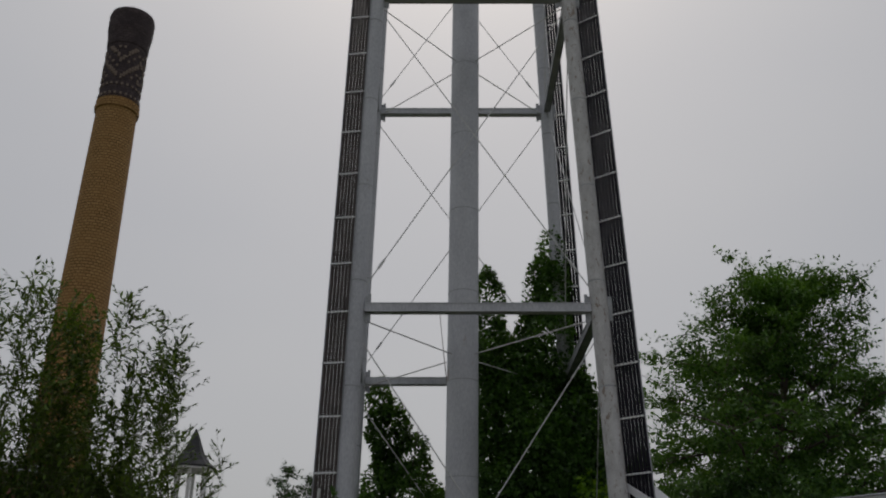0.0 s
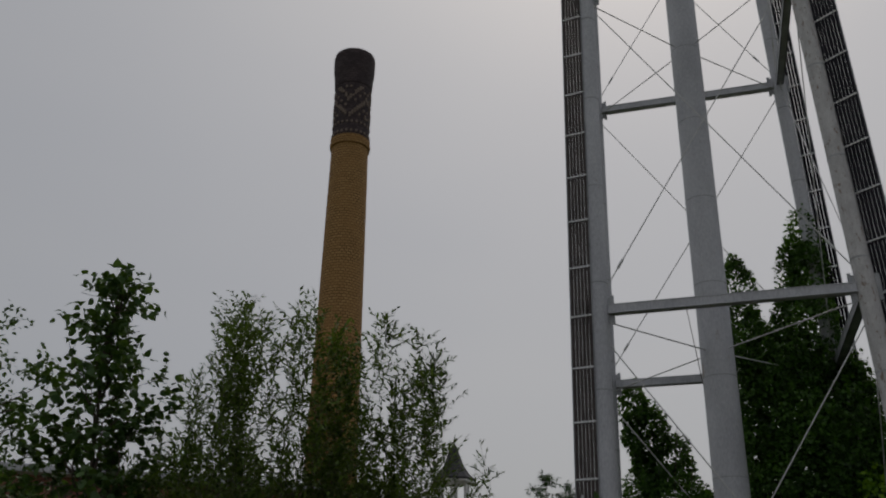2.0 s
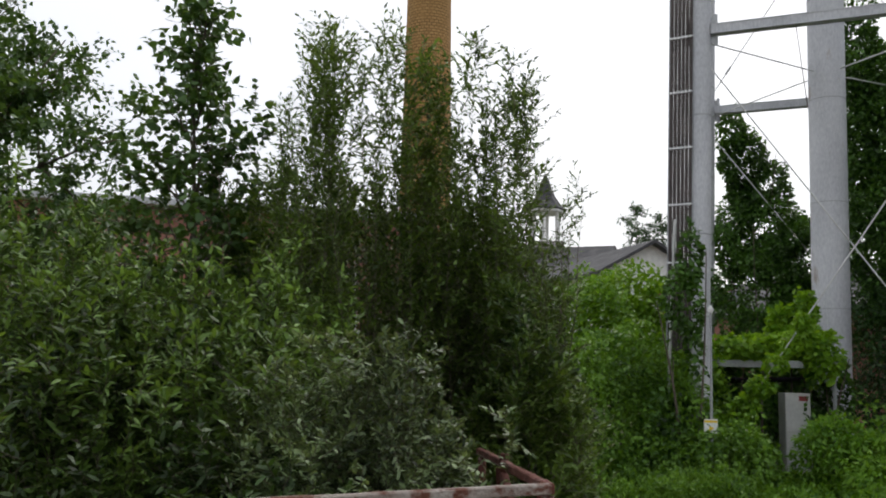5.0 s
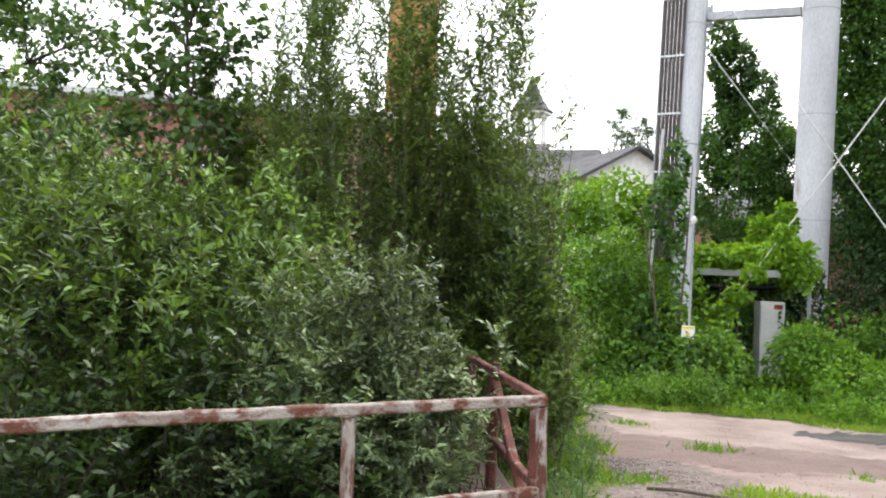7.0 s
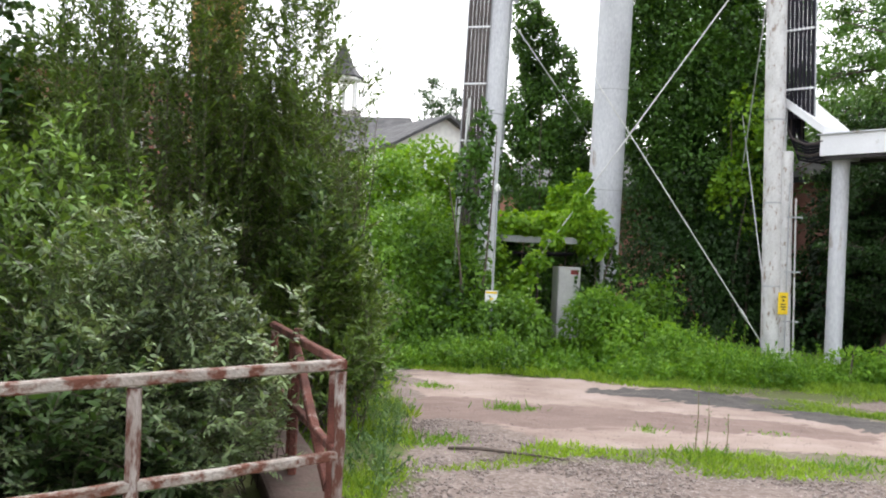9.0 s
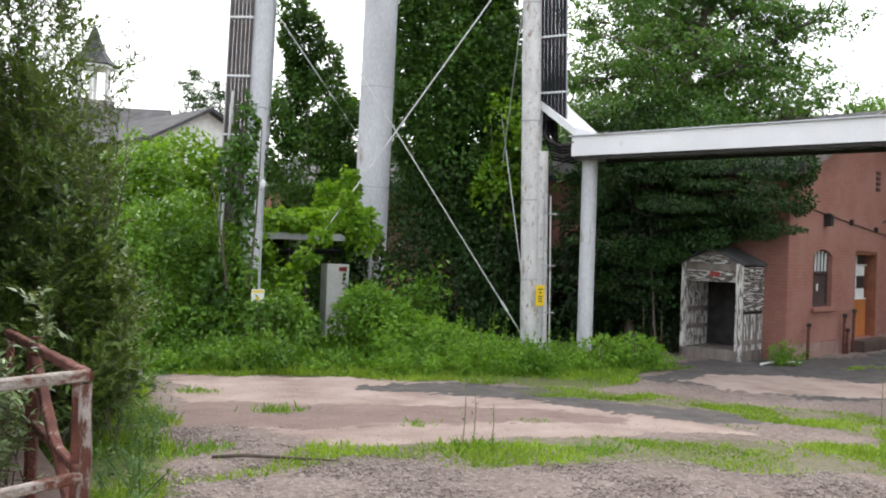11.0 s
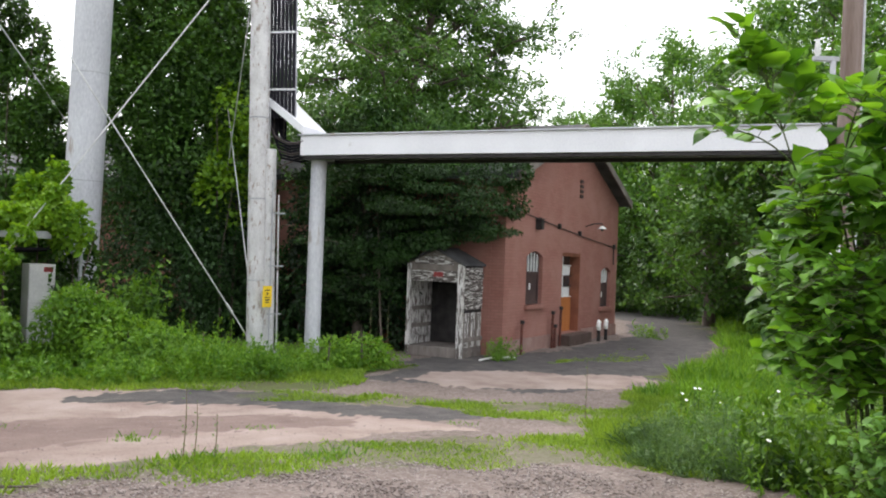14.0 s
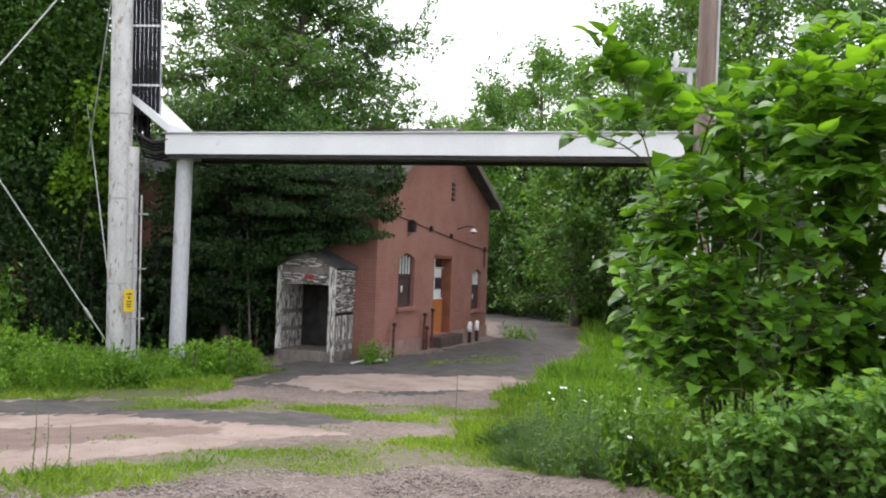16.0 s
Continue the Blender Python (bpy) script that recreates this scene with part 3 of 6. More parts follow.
def ground_material():
    m = bpy.data.materials.new("yard_ground")
    m.use_nodes = True
    n, l = m.node_tree.nodes, m.node_tree.links
    p = n["Principled BSDF"]
    p.inputs["Roughness"].default_value, p.inputs["Specular IOR Level"].default_value = 0.95, 0.2
    co = n.new("ShaderNodeTexCoord")
    def tex(scale, detail=5, rough=.6):
        t = n.new("ShaderNodeTexNoise")
        t.inputs["Scale"].default_value, t.inputs["Detail"].default_value, t.inputs["Roughness"].default_value = scale, detail, rough
        l.new(co.outputs["Object"], t.inputs["Vector"])
        return t.outputs["Fac"]
    def ramp(src, stops):
        r = n.new("ShaderNodeValToRGB")
        while len(r.color_ramp.elements) < len(stops):
            r.color_ramp.elements.new(.5)
        for e, (at, c) in zip(r.color_ramp.elements, stops):
            e.position, e.color = at, (*c, 1)
        l.new(src, r.inputs[0])
        return r.outputs[0]
    def mix(fac, a, b):
        x = n.new("ShaderNodeMix")
        x.data_type = "RGBA"
        l.new(fac, x.inputs[0])
        l.new(a, x.inputs[6])
        l.new(b, x.inputs[7])
        return x.outputs[2]
    def mask(key, scale, soft=.08):
        at, add, sub, rp = n.new("ShaderNodeAttribute"), n.new("ShaderNodeMath"), n.new("ShaderNodeMath"), n.new("ShaderNodeValToRGB")
        at.attribute_name = key
        sub.operation, sub.inputs[1].default_value = "MULTIPLY_ADD", 0.9
        sub.inputs[2].default_value = -0.45
        l.new(tex(scale, 6, .7), sub.inputs[0])
        l.new(at.outputs["Fac"], add.inputs[0])
        l.new(sub.outputs[0], add.inputs[1])
        rp.color_ramp.elements[0].position, rp.color_ramp.elements[1].position = .5 - soft, .5 + soft
        l.new(add.outputs[0], rp.inputs[0])
        return rp.outputs[0]
    vor = n.new("ShaderNodeTexVoronoi")
    vor.inputs["Scale"].default_value = 26
    l.new(co.outputs["Object"], vor.inputs["Vector"])
    stones = ramp(vor.outputs["Color"], [(.1, (.08, .066, .06)), (.5, (.175, .148, .135)), (.9, (.31, .275, .255))])
    patches = ramp(tex(.8), [(.35, (.135, .098, .083)), (.65, (.235, .18, .158))])
    half = n.new("ShaderNodeMix")
    half.data_type, half.inputs[0].default_value = "RGBA", .45
    l.new(patches, half.inputs[6])
    l.new(stones, half.inputs[7])
    pink = ramp(tex(1.1), [(.3, (.21, .155, .135)), (.5, (.30, .235, .205)), (.72, (.37, .30, .27))])
    col = mix(mask("pink", 2.2, .3), half.outputs[2], pink)
    col = mix(mask("dull_pink", 1.6, .4), col, ramp(tex(2.0), [(.3, (.165, .118, .105)), (.7, (.235, .175, .155))]))
    col = mix(mask("asphalt", 2.6, .2), col, ramp(tex(2.3, 8, .7), [(.35, (.062, .058, .058)), (.6, (.105, .096, .092)), (.75, (.20, .165, .145))]))
    col = mix(mask("grass", 3.0, .25), col, ramp(tex(1.7), [(.3, (.085, .085, .045)), (.7, (.11, .14, .04))]))
    l.new(col, p.inputs["Base Color"])
    b = n.new("ShaderNodeBump")
    b.inputs["Strength"].default_value, b.inputs["Distance"].default_value = .5, .02
    l.new(vor.outputs["Distance"], b.inputs["Height"])
    l.new(b.outputs[0], p.inputs["Normal"])
    return m

build_ground()

# ---- the water tower: four battered legs, a riser, struts and tie rods ----
TX, TY, TURN_T = 4.310, 21.914, -0.1512
Z1, Z2, Z3 = 9.447, 18.647, 27.8
def leg_at(a, b, z):
    h = 3.009 - .0201 * z
    return Vector((h * a * (1.17 if a < 0 < b else 1), 1.0925 * h * b, z))

tower = empty("water_tower", TX, TY, 0, math.degrees(TURN_T), label="grey steel water tower legs with riser pipe and tie rods", category="water tower")
LEG_R = .205
for a, b in ((-1, -1), (1, -1), (-1, 1), (1, 1)):
    leg = part("leg", tb([leg_at(a, b, -.3), leg_at(a, b, Z3)], LEG_R, 24), STEEL_WORN if (a, b) == (1, -1) else STEEL, tower)
    z = 1.6
    while z < Z3:
        part("weld_ring", tb([leg_at(a, b, z - .016), leg_at(a, b, z + .016)], LEG_R + .006, 24), STEEL_DARK, leg)
        z += 1.7 if z < 5 else 2.55
    foot = bx(-.42, .42, -.42, .42, -.2, .12, .02)
    part("base_plate", foot, STEEL_DARK, leg, m=Matrix.Translation(leg_at(a, b, 0)))
    for z in (Z1, Z2):
        bm = bmesh.new()
        c = leg_at(a, b, z)
        box(bm, c.x - .04 - a * .3, c.x + .04 - a * .3, c.y - .01, c.y + .01, z - .35, z + .35)
        box(bm, c.x - .01, c.x + .01, c.y - .04 - b * .3, c.y + .04 - b * .3, z - .35, z + .35)
        box(bm, c.x - .3, c.x + .3, c.y - .012, c.y + .012, z - .3, z + .3, .004)
        part("gusset", bm, STEEL_DARK, leg)
riser = part("riser_pipe", tb([(-.44, 0, -.2), (-.44 + .0161 * Z3, 0, Z3)], .41, 36), STEEL, tower)
for z in np.arange(1.2, Z3, 2.45):
    part("weld_ring", tb([(-.44 + .0161 * z, 0, z - .012), (-.44 + .0161 * z, 0, z + .012)], .414, 36), STEEL_DARK, riser)
CORN = ((-1, -1), (1, -1), (1, 1), (-1, 1))
def beam(p, q, w, h):
    """A strut with flanges between two points."""
    d = (q - p).normalized()
    s = d.cross(Vector((0, 0, 1))).normalized()
    u = s.cross(d)
    bm = bmesh.new()
    for (s0, s1, u0, u1) in ((-w, w, h - .02, h), (-w, w, -h, -h + .02), (-w * .9, -w * .6, -h, h), (w * .6, w * .9, -h, h)):
        vs = [bm.verts.new(e + s * a + u * b) for e in (p, q) for a, b in ((s0, u0), (s1, u0), (s1, u1), (s0, u1))]
        for f in ((3, 2, 1, 0), (4, 5, 6, 7), (0, 1, 5, 4), (1, 2, 6, 5), (2, 3, 7, 6), (3, 0, 4, 7)):
            bm.faces.new([vs[i] for i in f])
    return bm

for k in range(4):
    c0, c1 = CORN[k], CORN[(k + 1) % 4]
    for z in (Z1, Z2, Z3):
        p, q = leg_at(*c0, z), leg_at(*c1, z)
        d = (q - p).normalized()
        part("strut", beam(p + d * .2, q - d * .2, .11, .11), STEEL_DARK if k in (1, 3) else STEEL, tower)
    for z0, z1 in ((.15, Z1 - .55), (Z1 + .25, Z2 - .25), (Z2 + .25, Z3 - .2)):
        for a0, a1 in ((c0, c1), (c1, c0)):
            p, q = leg_at(*a0, z0), leg_at(*a1, z1)
            d = (q - p).normalized()
            out = Vector((c0[0] + c1[0], c0[1] + c1[1], 0)).normalized() * (.03 if a0 is c0 else -.03)
            bm = tb([p + d * .25 + out, q - d * .25 + out], .0145, 6)
            tube(bm, [p + d * .9 + out, p + d * 1.15 + out], .032, 8)
            part("tie_rod", bm, ROD, tower)
for z in (Z1 - .22, Z2 - .22):
    for a, b in CORN:
        p, q = leg_at(a, b, z), Vector((a * .28 - .44 + .0161 * z, b * .28, z))
        d = (q - p).normalized()
        part("stay_rod", tb([p + d * .25, q], .016, 6), ROD, tower)

def cable_run(name, a, b, off, side, n, z0, z1, pitch, mat, r, label):
    """A ladder of cables up a leg, held by clamps."""
    run = empty(name, TX, TY, 0, math.degrees(TURN_T), label=label, category="cables", group="cable runs")
    o, s = Vector(off), Vector(side).normalized()
    d = (leg_at(a, b, z1) - leg_at(a, b, z0)).normalized()
    at = lambda z, k: leg_at(a, b, z) + o + s * pitch * (k - (n - 1) / 2)
    for k in range(n):
        part("cable", tb([at(z0, k), at((z0 + z1) / 2, k), at(z1, k)], r, 8), mat, run)
    nrm = d.cross(s)
    for e in (-.62, n - .38):
        part("side_rail", tb([at(z0, e), at(z1, e)], .016, 6), STEEL_DARK, run)
    z = z0 + .6
    while z < z1:
        bm = bmesh.new()
        for g in (r + .012, -r - .012):
            tube(bm, [at(z, -.7) + nrm * g, at(z, n - .3) + nrm * g], .012, 5)
        for k in range(n):
            c = at(z, k) + nrm * (r + .01)
            box(bm, c.x - .022, c.x + .022, c.y - .022, c.y + .022, c.z - .02, c.z + .02)
            c = at(z, k) - nrm * (r + .01)
            box(bm, c.x - .022, c.x + .022, c.y - .022, c.y + .022, c.z - .02, c.z + .02)
        part("clamp", bm, CLAMP, run)
        z += 1.22
    return run

cable_run("cable_run", -1, -1, (-.40, -.12, 0), (1, -.15, 0), 6, 2.6, Z3, .082, CABLE_BROWN, .038, "bundle of faded black cables clamped up a tower leg")
cable_run("cable_run", 1, -1, (.47, -.02, 0), (1, -.75, 0), 7, 5.05, Z3, .088, CABLE, .0398, "wide ladder of black cables clamped beside a tower leg")
cable_run("cable_run", 1, 1, (.42, 0, 0), (1, -.3, 0), 4, 4.5, Z3, .09, CABLE, .04, "narrow run of black cables up the rear leg")

# small fittings on the front leg
FRX, FRY = 6.79, 18.21
conduit = empty("conduit", FRX + .12, FRY - .30, 0, label="grey steel duct and conduits strapped to the tower leg", category="pipe")
part("pipe", tb([(.04, .02, .1), (.01, .04, 3.7)], .016, 8), STEEL_DARK, conduit)
part("pipe", tb([(.23, .06, .1), (.17, .10, 3.4)], .018, 8), STEEL_WORN, conduit)
part("riser_duct", tb([(.09, .16, -.1), (.01, .24, 4.35)], .12, 16), STEEL_WORN, conduit, "wide stained steel duct")
for z in (.9, 1.9, 3.0):
    part("strap", bx(-.02, .30, .03, .05, z, z + .03), STEEL_DARK, conduit)
ys = empty("warning_sign", FRX + .06, FRY - .36, 1.28, 12, label="small yellow warning sign on the tower leg", category="sign")
part("panel", bx(-.11, .11, -.006, .006, -.22, .22, .004), YELLOW, ys)
for z, w in ((.13, .06), (-.02, .055), (-.07, .055), (-.12, .045)):
    part("printed_bar", bx(-w, w, -.0095, -.0065, z - .012, z + .012), BLACK, ys)
part("pictogram", tb([(0, -.0095, .06), (0, -.0065, .06)], .04, 3), BLACK, ys)

# ---- the covered cable bridge ----
A_END, B_END = Vector((7.43, 17.80, 4.25)), Vector((13.3, 9.5, 4.25))
run_len = (B_END - A_END).xy.length
cb = empty("cable_bridge", A_END.x, A_END.y, 4.25, math.degrees(math.atan2(B_END.y - A_END.y, B_END.x - A_END.x)), label="white metal roof on round posts over a cable run", category="canopy")
part("fascia", bx(0, run_len, 0, .03, 0, .41, .006), WHITE_PAINT, cb)
part("fascia", bx(0, run_len, 1.07, 1.10, 0, .41, .006), WHITE_PAINT, cb)
part("fascia", bx(0, .03, .031, 1.069, 0, .41, .006), WHITE_PAINT, cb)
part("roof", bx(-.05, run_len + .05, -.05, 1.15, .413, .44, .008), STEEL, cb, "thin grey metal roof sheet")
part("cable_tray", bx(.1, run_len, .15, .95, .06, .12), BLACK, cb)
part("edge_beam", bx(.05, run_len, .04, .12, -.07, .0), BLACK, cb)
part("edge_beam", bx(.05, run_len, .98, 1.06, -.07, .0), BLACK, cb)
for u in (.2,):
    post = part("post", tb([(u, .45, -4.35), (u, .45, -.001)], .165, 24), STEEL, cb)
    part("cap_plate", bx(u - .2, u + .24, .2, .7, -.07, -.0, .005), STEEL_DARK, post)
bm = bmesh.new()
rim = [Vector(c) for c in ((-.84, -.08, 1.12), (.10, -.08, .445), (.10, .86, .45), (-.84, .70, 1.30))]
vs = [bm.verts.new(p + Vector((0, 0, dz))) for dz in (-.02, .15) for p in rim]
for f in ((3, 2, 1, 0), (4, 5, 6, 7), (0, 1, 5, 4), (1, 2, 6, 5), (2, 3, 7, 6), (3, 0, 4, 7)):
    bm.faces.new([vs[i] for i in f])
bmesh.ops.recalc_face_normals(bm, faces=bm.faces)
part("hood", bm, WHITE_PAINT, cb, "sloping white sheet over the bend of the cables")
for k in range(14):
    y, q = .02 + .045 * k, k % 7
    pts = [(-.90 + .02 * q, y, 1.15), (-.86 + .015 * q, y, .80 - .08 * q), (-.64, y, .40 - .07 * q), (-.34, y, .26 - .055 * q), (-.1, y, .26 - .045 * q), (.06, y, .30 - .04 * q)]
    part("looped_cable", tb(pts, .026, 7), CABLE if k % 4 else CABLE_BROWN, cb)
for x in (-.88, -.76):
    part("support_bar", tb([(x, -.02, -.1), (x, -.02, 1.12)], .018, 6), ROD, cb)

# ---- the brick building ----
BX, BY, BT = 12.2, 16.95, 30.8
bd = empty("brick_building", BX, BY, 0, BT, label="red painted brick building with gabled end and grey roof", category="building")
FW, EAVE, RIDGE, LONG = 9.1, 4.15, 5.85, 24.0
def arch(x0, x1, z0, z1, rise):
    pts = [(x0, z0), (x1, z0), (x1, z1)]
    for k in range(1, 8):
        u = k / 8
        pts.append((x1 + (x0 - x1) * u, z1 + rise * math.sin(math.pi * u)))
    return pts + [(x0, z1)]

W1, W2, DOOR = (1.36, 2.46, 1.15, 2.33), (7.45, 8.45, .9, 1.98), (3.92, 5.45, .3, 2.48)
holes = [arch(*W1, .14), arch(*W2, .14), [(DOOR[0], DOOR[2]), (DOOR[1], DOOR[2]), (DOOR[1], DOOR[3]), (DOOR[0], DOOR[3])]]
part("wall", plate([(0, .34), (DOOR[0] - .2, .34), (DOOR[0] - .2, .29), (DOOR[1] + .2, .29), (DOOR[1] + .2, .34), (FW, .34), (FW, EAVE), (FW / 2, RIDGE), (0, EAVE)], holes, .34), RED_BRICK, bd)
part("footing", plate([(-.04, -.3), (FW + .04, -.3), (FW + .04, .335), (DOOR[1] + .2, .335), (DOOR[1] + .2, .285), (DOOR[0] - .2, .285), (DOOR[0] - .2, .335), (-.04, .335)], [], .36), FOUNDATION, bd, "plastered footing", Matrix.Translation((0, -.03, 0)))
part("wall", plate([(.345, -.3), (LONG, -.3), (LONG, EAVE), (.345, EAVE)], [[(.55, .2), (1.45, .2), (1.45, 2.0), (.55, 2.0)]], .34), RED_BRICK, bd, m=pose(.34, 0, 0, 0, 0, 90))
# Added dark sheet, so the opening in the side wall shows shade behind.
part("dark_backdrop", bx(2.2, 2.3, .4, 4.0, 0, EAVE), DARK_BOARD, bd, "added dark backdrop behind the doorway")
part("wall", bx(FW - .34, FW, .345, LONG, -.3, EAVE), RED_BRICK, bd)
part("wall", bx(.345, FW - .345, LONG - .34, LONG, -.3, RIDGE - .1), RED_BRICK, bd)
part("floor", bx(.35, FW - .35, .4, LONG - .4, -.1, .05), CONCRETE, bd)
for sgn in (-1, 1):
    bm = bmesh.new()
    e0, e1 = Vector((FW / 2, 0, RIDGE + .03)), Vector((FW / 2 + sgn * (FW / 2 + .22), 0, EAVE - .07))
    prof = [e0, e1, e1 + Vector((0, 0, .14)), e0 + Vector((0, 0, .14))]
    vs = [bm.verts.new((p.x, y, p.z)) for y in (-.35, LONG + .3) for p in prof]
    for f in ((0, 1, 2, 3), (7, 6, 5, 4), (0, 4, 5, 1), (1, 5, 6, 2), (2, 6, 7, 3), (3, 7, 4, 0)):
        bm.faces.new([vs[i] for i in f])
    bmesh.ops.recalc_face_normals(bm, faces=bm.faces)
    roof = part("roof", bm, SHINGLE, bd, "dark shingle roof slope")
    bm = bmesh.new()
    vs = [bm.verts.new((p.x, y, p.z)) for y in (-.39, -.352) for p in (e0 + Vector((0, 0, -.06)), e1 + Vector((0, 0, -.06)), e1 + Vector((0, 0, .15)), e0 + Vector((0, 0, .15)))]
    for f in ((0, 1, 2, 3), (7, 6, 5, 4), (0, 4, 5, 1), (1, 5, 6, 2), (2, 6, 7, 3), (3, 7, 4, 0)):
        bm.faces.new([vs[i] for i in f])
    bmesh.ops.recalc_face_normals(bm, faces=bm.faces)
    part("bargeboard", bm, GREY_WOOD, roof)

def window(w):
    x0, x1, z0, z1 = w
    win = new("window")
    win.parent = bd
    win["label"] = "arched window with white bars above, boarded below"
    mid = z0 + (z1 - z0) * .66
    part("board", bx(x0 + .05, x1 - .05, .13, .16, z0 + .03, mid), DARK_BOARD, win)
    part("pane", bx(x0 + .05, x1 - .05, .17, .18, mid, z1 + .12), GLASS, win)
    part("frame", plate(arch(x0, x1, z0, z1, .14), [arch(x0 + .06, x1 - .06, z0 + .06, z1 - .02, .12)], .09), DARK_BOARD, win, m=Matrix.Translation((0, .10, 0)))
    for k in range(5):
        x = x0 + .06 + (x1 - x0 - .12) * (k + .5) / 5
        part("bar", bx(x - .022, x + .022, .085, .125, mid, z1 + .10, .006), WHITE_TRIM, win)
    part("crossbar", bx(x0 + .06, x1 - .06, .08, .13, mid - .03, mid + .03), DARK_BOARD, win)
    part("sill", bx(x0 - .1, x1 + .1, -.09, .1, z0 - .11, z0, .01), RED_BRICK, win)
    part("notice", bx((x0 + x1) / 2 - .05, (x0 + x1) / 2 + .05, .12, .127, mid - .42, mid - .26), WHITE_TRIM, win, "small pale paper notice")

window(W1)
window(W2)
dr = new("door")
dr.parent = bd
dr["label"] = "worn orange wooden door with white upper panes"
x0, x1, z0, z1 = DOOR
part("jamb", bx(x0, x0 + .07, .02, .30, z0, z1), BROWN_WOOD, dr)
part("jamb", bx(x1 - .05, x1, .0, .30, z0, z1), BROWN_WOOD, dr)
part("lintel", bx(x0 + .07, x1 - .05, .02, .30, z1 - .09, z1), BROWN_WOOD, dr)
leaf = part("door_panel", bx(x0 + .075, x1 - .055, .235, .27, z0, z0 + .95, .005), ORANGE, dr)
for k in range(4):
    zz = z0 + .98 + k * .29
    for j in range(2):
        u0 = x0 + .12 + j * .64
        part("pane", bx(u0, u0 + .58, .245, .255, zz, zz + .25), WHITE_TRIM if (k + j) % 2 else GLASS, dr, "painted-over pane" if (k + j) % 2 else "dark glass pane")
    part("muntin", bx(x0 + .075, x1 - .055, .235, .265, zz - .03, zz - .002), BLACK if k in (1, 2) else WHITE_TRIM, dr)
part("muntin", bx(x0 + .71, x0 + .755, .232, .268, z0 + .98, z1 - .1), WHITE_TRIM, dr)
part("door_handle", tb([(x0 + .2, .2, z0 + .85), (x0 + .2, .17, z0 + .85), (x0 + .3, .17, z0 + .85)], .015, 6), BLACK, dr)
part("step", bx(x0 - .2, x1 + .2, -.35, .33, -.1, .28, .015), CONCRETE, bd, "worn concrete step")

def wall_lamp(u, z, shade):
    lamp = empty("wall_lamp", 0, 0, 0, label="white enamel wall lamp on a bent arm" if shade else "dark floodlight box on the brick wall", category="lamp")
    lamp.matrix_world = pose(BX, BY, 0, 0, 0, BT) @ pose(u, 0, z)
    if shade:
        part("arm", tb([(-.25, -.001, .02), (-.25, -.25, .1), (0, -.42, .12), (0, -.42, .05)], .016, 7), BLACK, lamp)
        part("shade", tb([(0, -.42, .06), (0, -.42, .02), (0, -.42, -.03)], [.035, .08, .13], 16), WHITE_TRIM, lamp)
        part("bulb", tb([(0, -.42, -.02), (0, -.42, -.09)], [.05, .035], 10), GLASS, lamp)
    else:
        part("housing", bx(-.10, .10, -.17, -.001, -.17, .08, .02), BLACK, lamp)
        part("hood", bx(-.11, .11, -.2, -.001, .085, .10, .005), BLACK, lamp)
        part("bracket", bx(.10, .26, -.04, -.001, .10, .14), BLACK, lamp)

wall_lamp(1.95, 3.18, False)
wall_lamp(6.05, 3.25, True)
wire = empty("wall_cable", 0, 0, 0, label="thin dark cable stapled across the brick wall", category="cable")
wire.matrix_world = pose(BX, BY, 0, 0, 0, BT)
part("cable", tb([(.05, -.02, 3.46), (1.6, -.02, 3.32), (3.4, -.02, 3.16), (5.4, -.02, 2.98), (9.0, -.02, 2.72)], .013, 5), BLACK, wire)
for u, z in ((3.5, 3.18), (5.2, 3.06), (8.6, 2.78)):
    part("junction_box", bx(u - .05, u + .05, -.08, -.001, z - .08, z + .05, .01), BLACK, wire)
part("drop", tb([(8.6, -.03, 2.7), (8.6, -.03, 2.2)], .018, 5), BLACK, wire)
vent = empty("wall_vent", 0, 0, 0, label="dark row of small louvres in the gable", category="vent")
vent.matrix_world = pose(BX, BY, 0, 0, 0, BT)
for k in range(4):
    part("louvre", bx(5.18, 5.44, -.03, -.001, 4.05 + k * .14, 4.14 + k * .14, .005), DARK_BOARD, vent)
for u, h in ((.85, .75), (2.95, .9), (3.15, .55), (3.55, 1.0)):
    st = empty("stand_pipe", 0, 0, 0, label="rusty pipe standing against the footing", category="pipe", group="pipes along the wall")
    st.matrix_world = pose(BX, BY, 0, 0, 0, BT) @ pose(u, -.14, 0)
    part("pipe", tb([(0, 0, -.02), (0, 0, h * .8), (.03, 0, h)], .035, 8), RUST, st)
    part("cap", tb([(.03, 0, h - .03), (.03, 0, h + .05)], .055, 8), BLACK, st)
for u in (5.95, 6.65):
    gp = empty("vent_pipe", 0, 0, 0, label="white gooseneck vent pipe beside the door", category="pipe", group="gooseneck pipes")
    gp.matrix_world = pose(BX, BY, 0, 0, 0, BT) @ pose(u, -.45, 0)
    part("pipe", tb([(0, 0, -.02), (0, 0, .34)], .05, 10), BLACK, gp)
    part("gooseneck", tb([(0, 0, .32), (0, 0, .46), (-.05, -.03, .55), (-.16, -.05, .57), (-.25, -.06, .5), (-.26, -.06, .42)], .06, 10), PIPE_WHITE, gp)

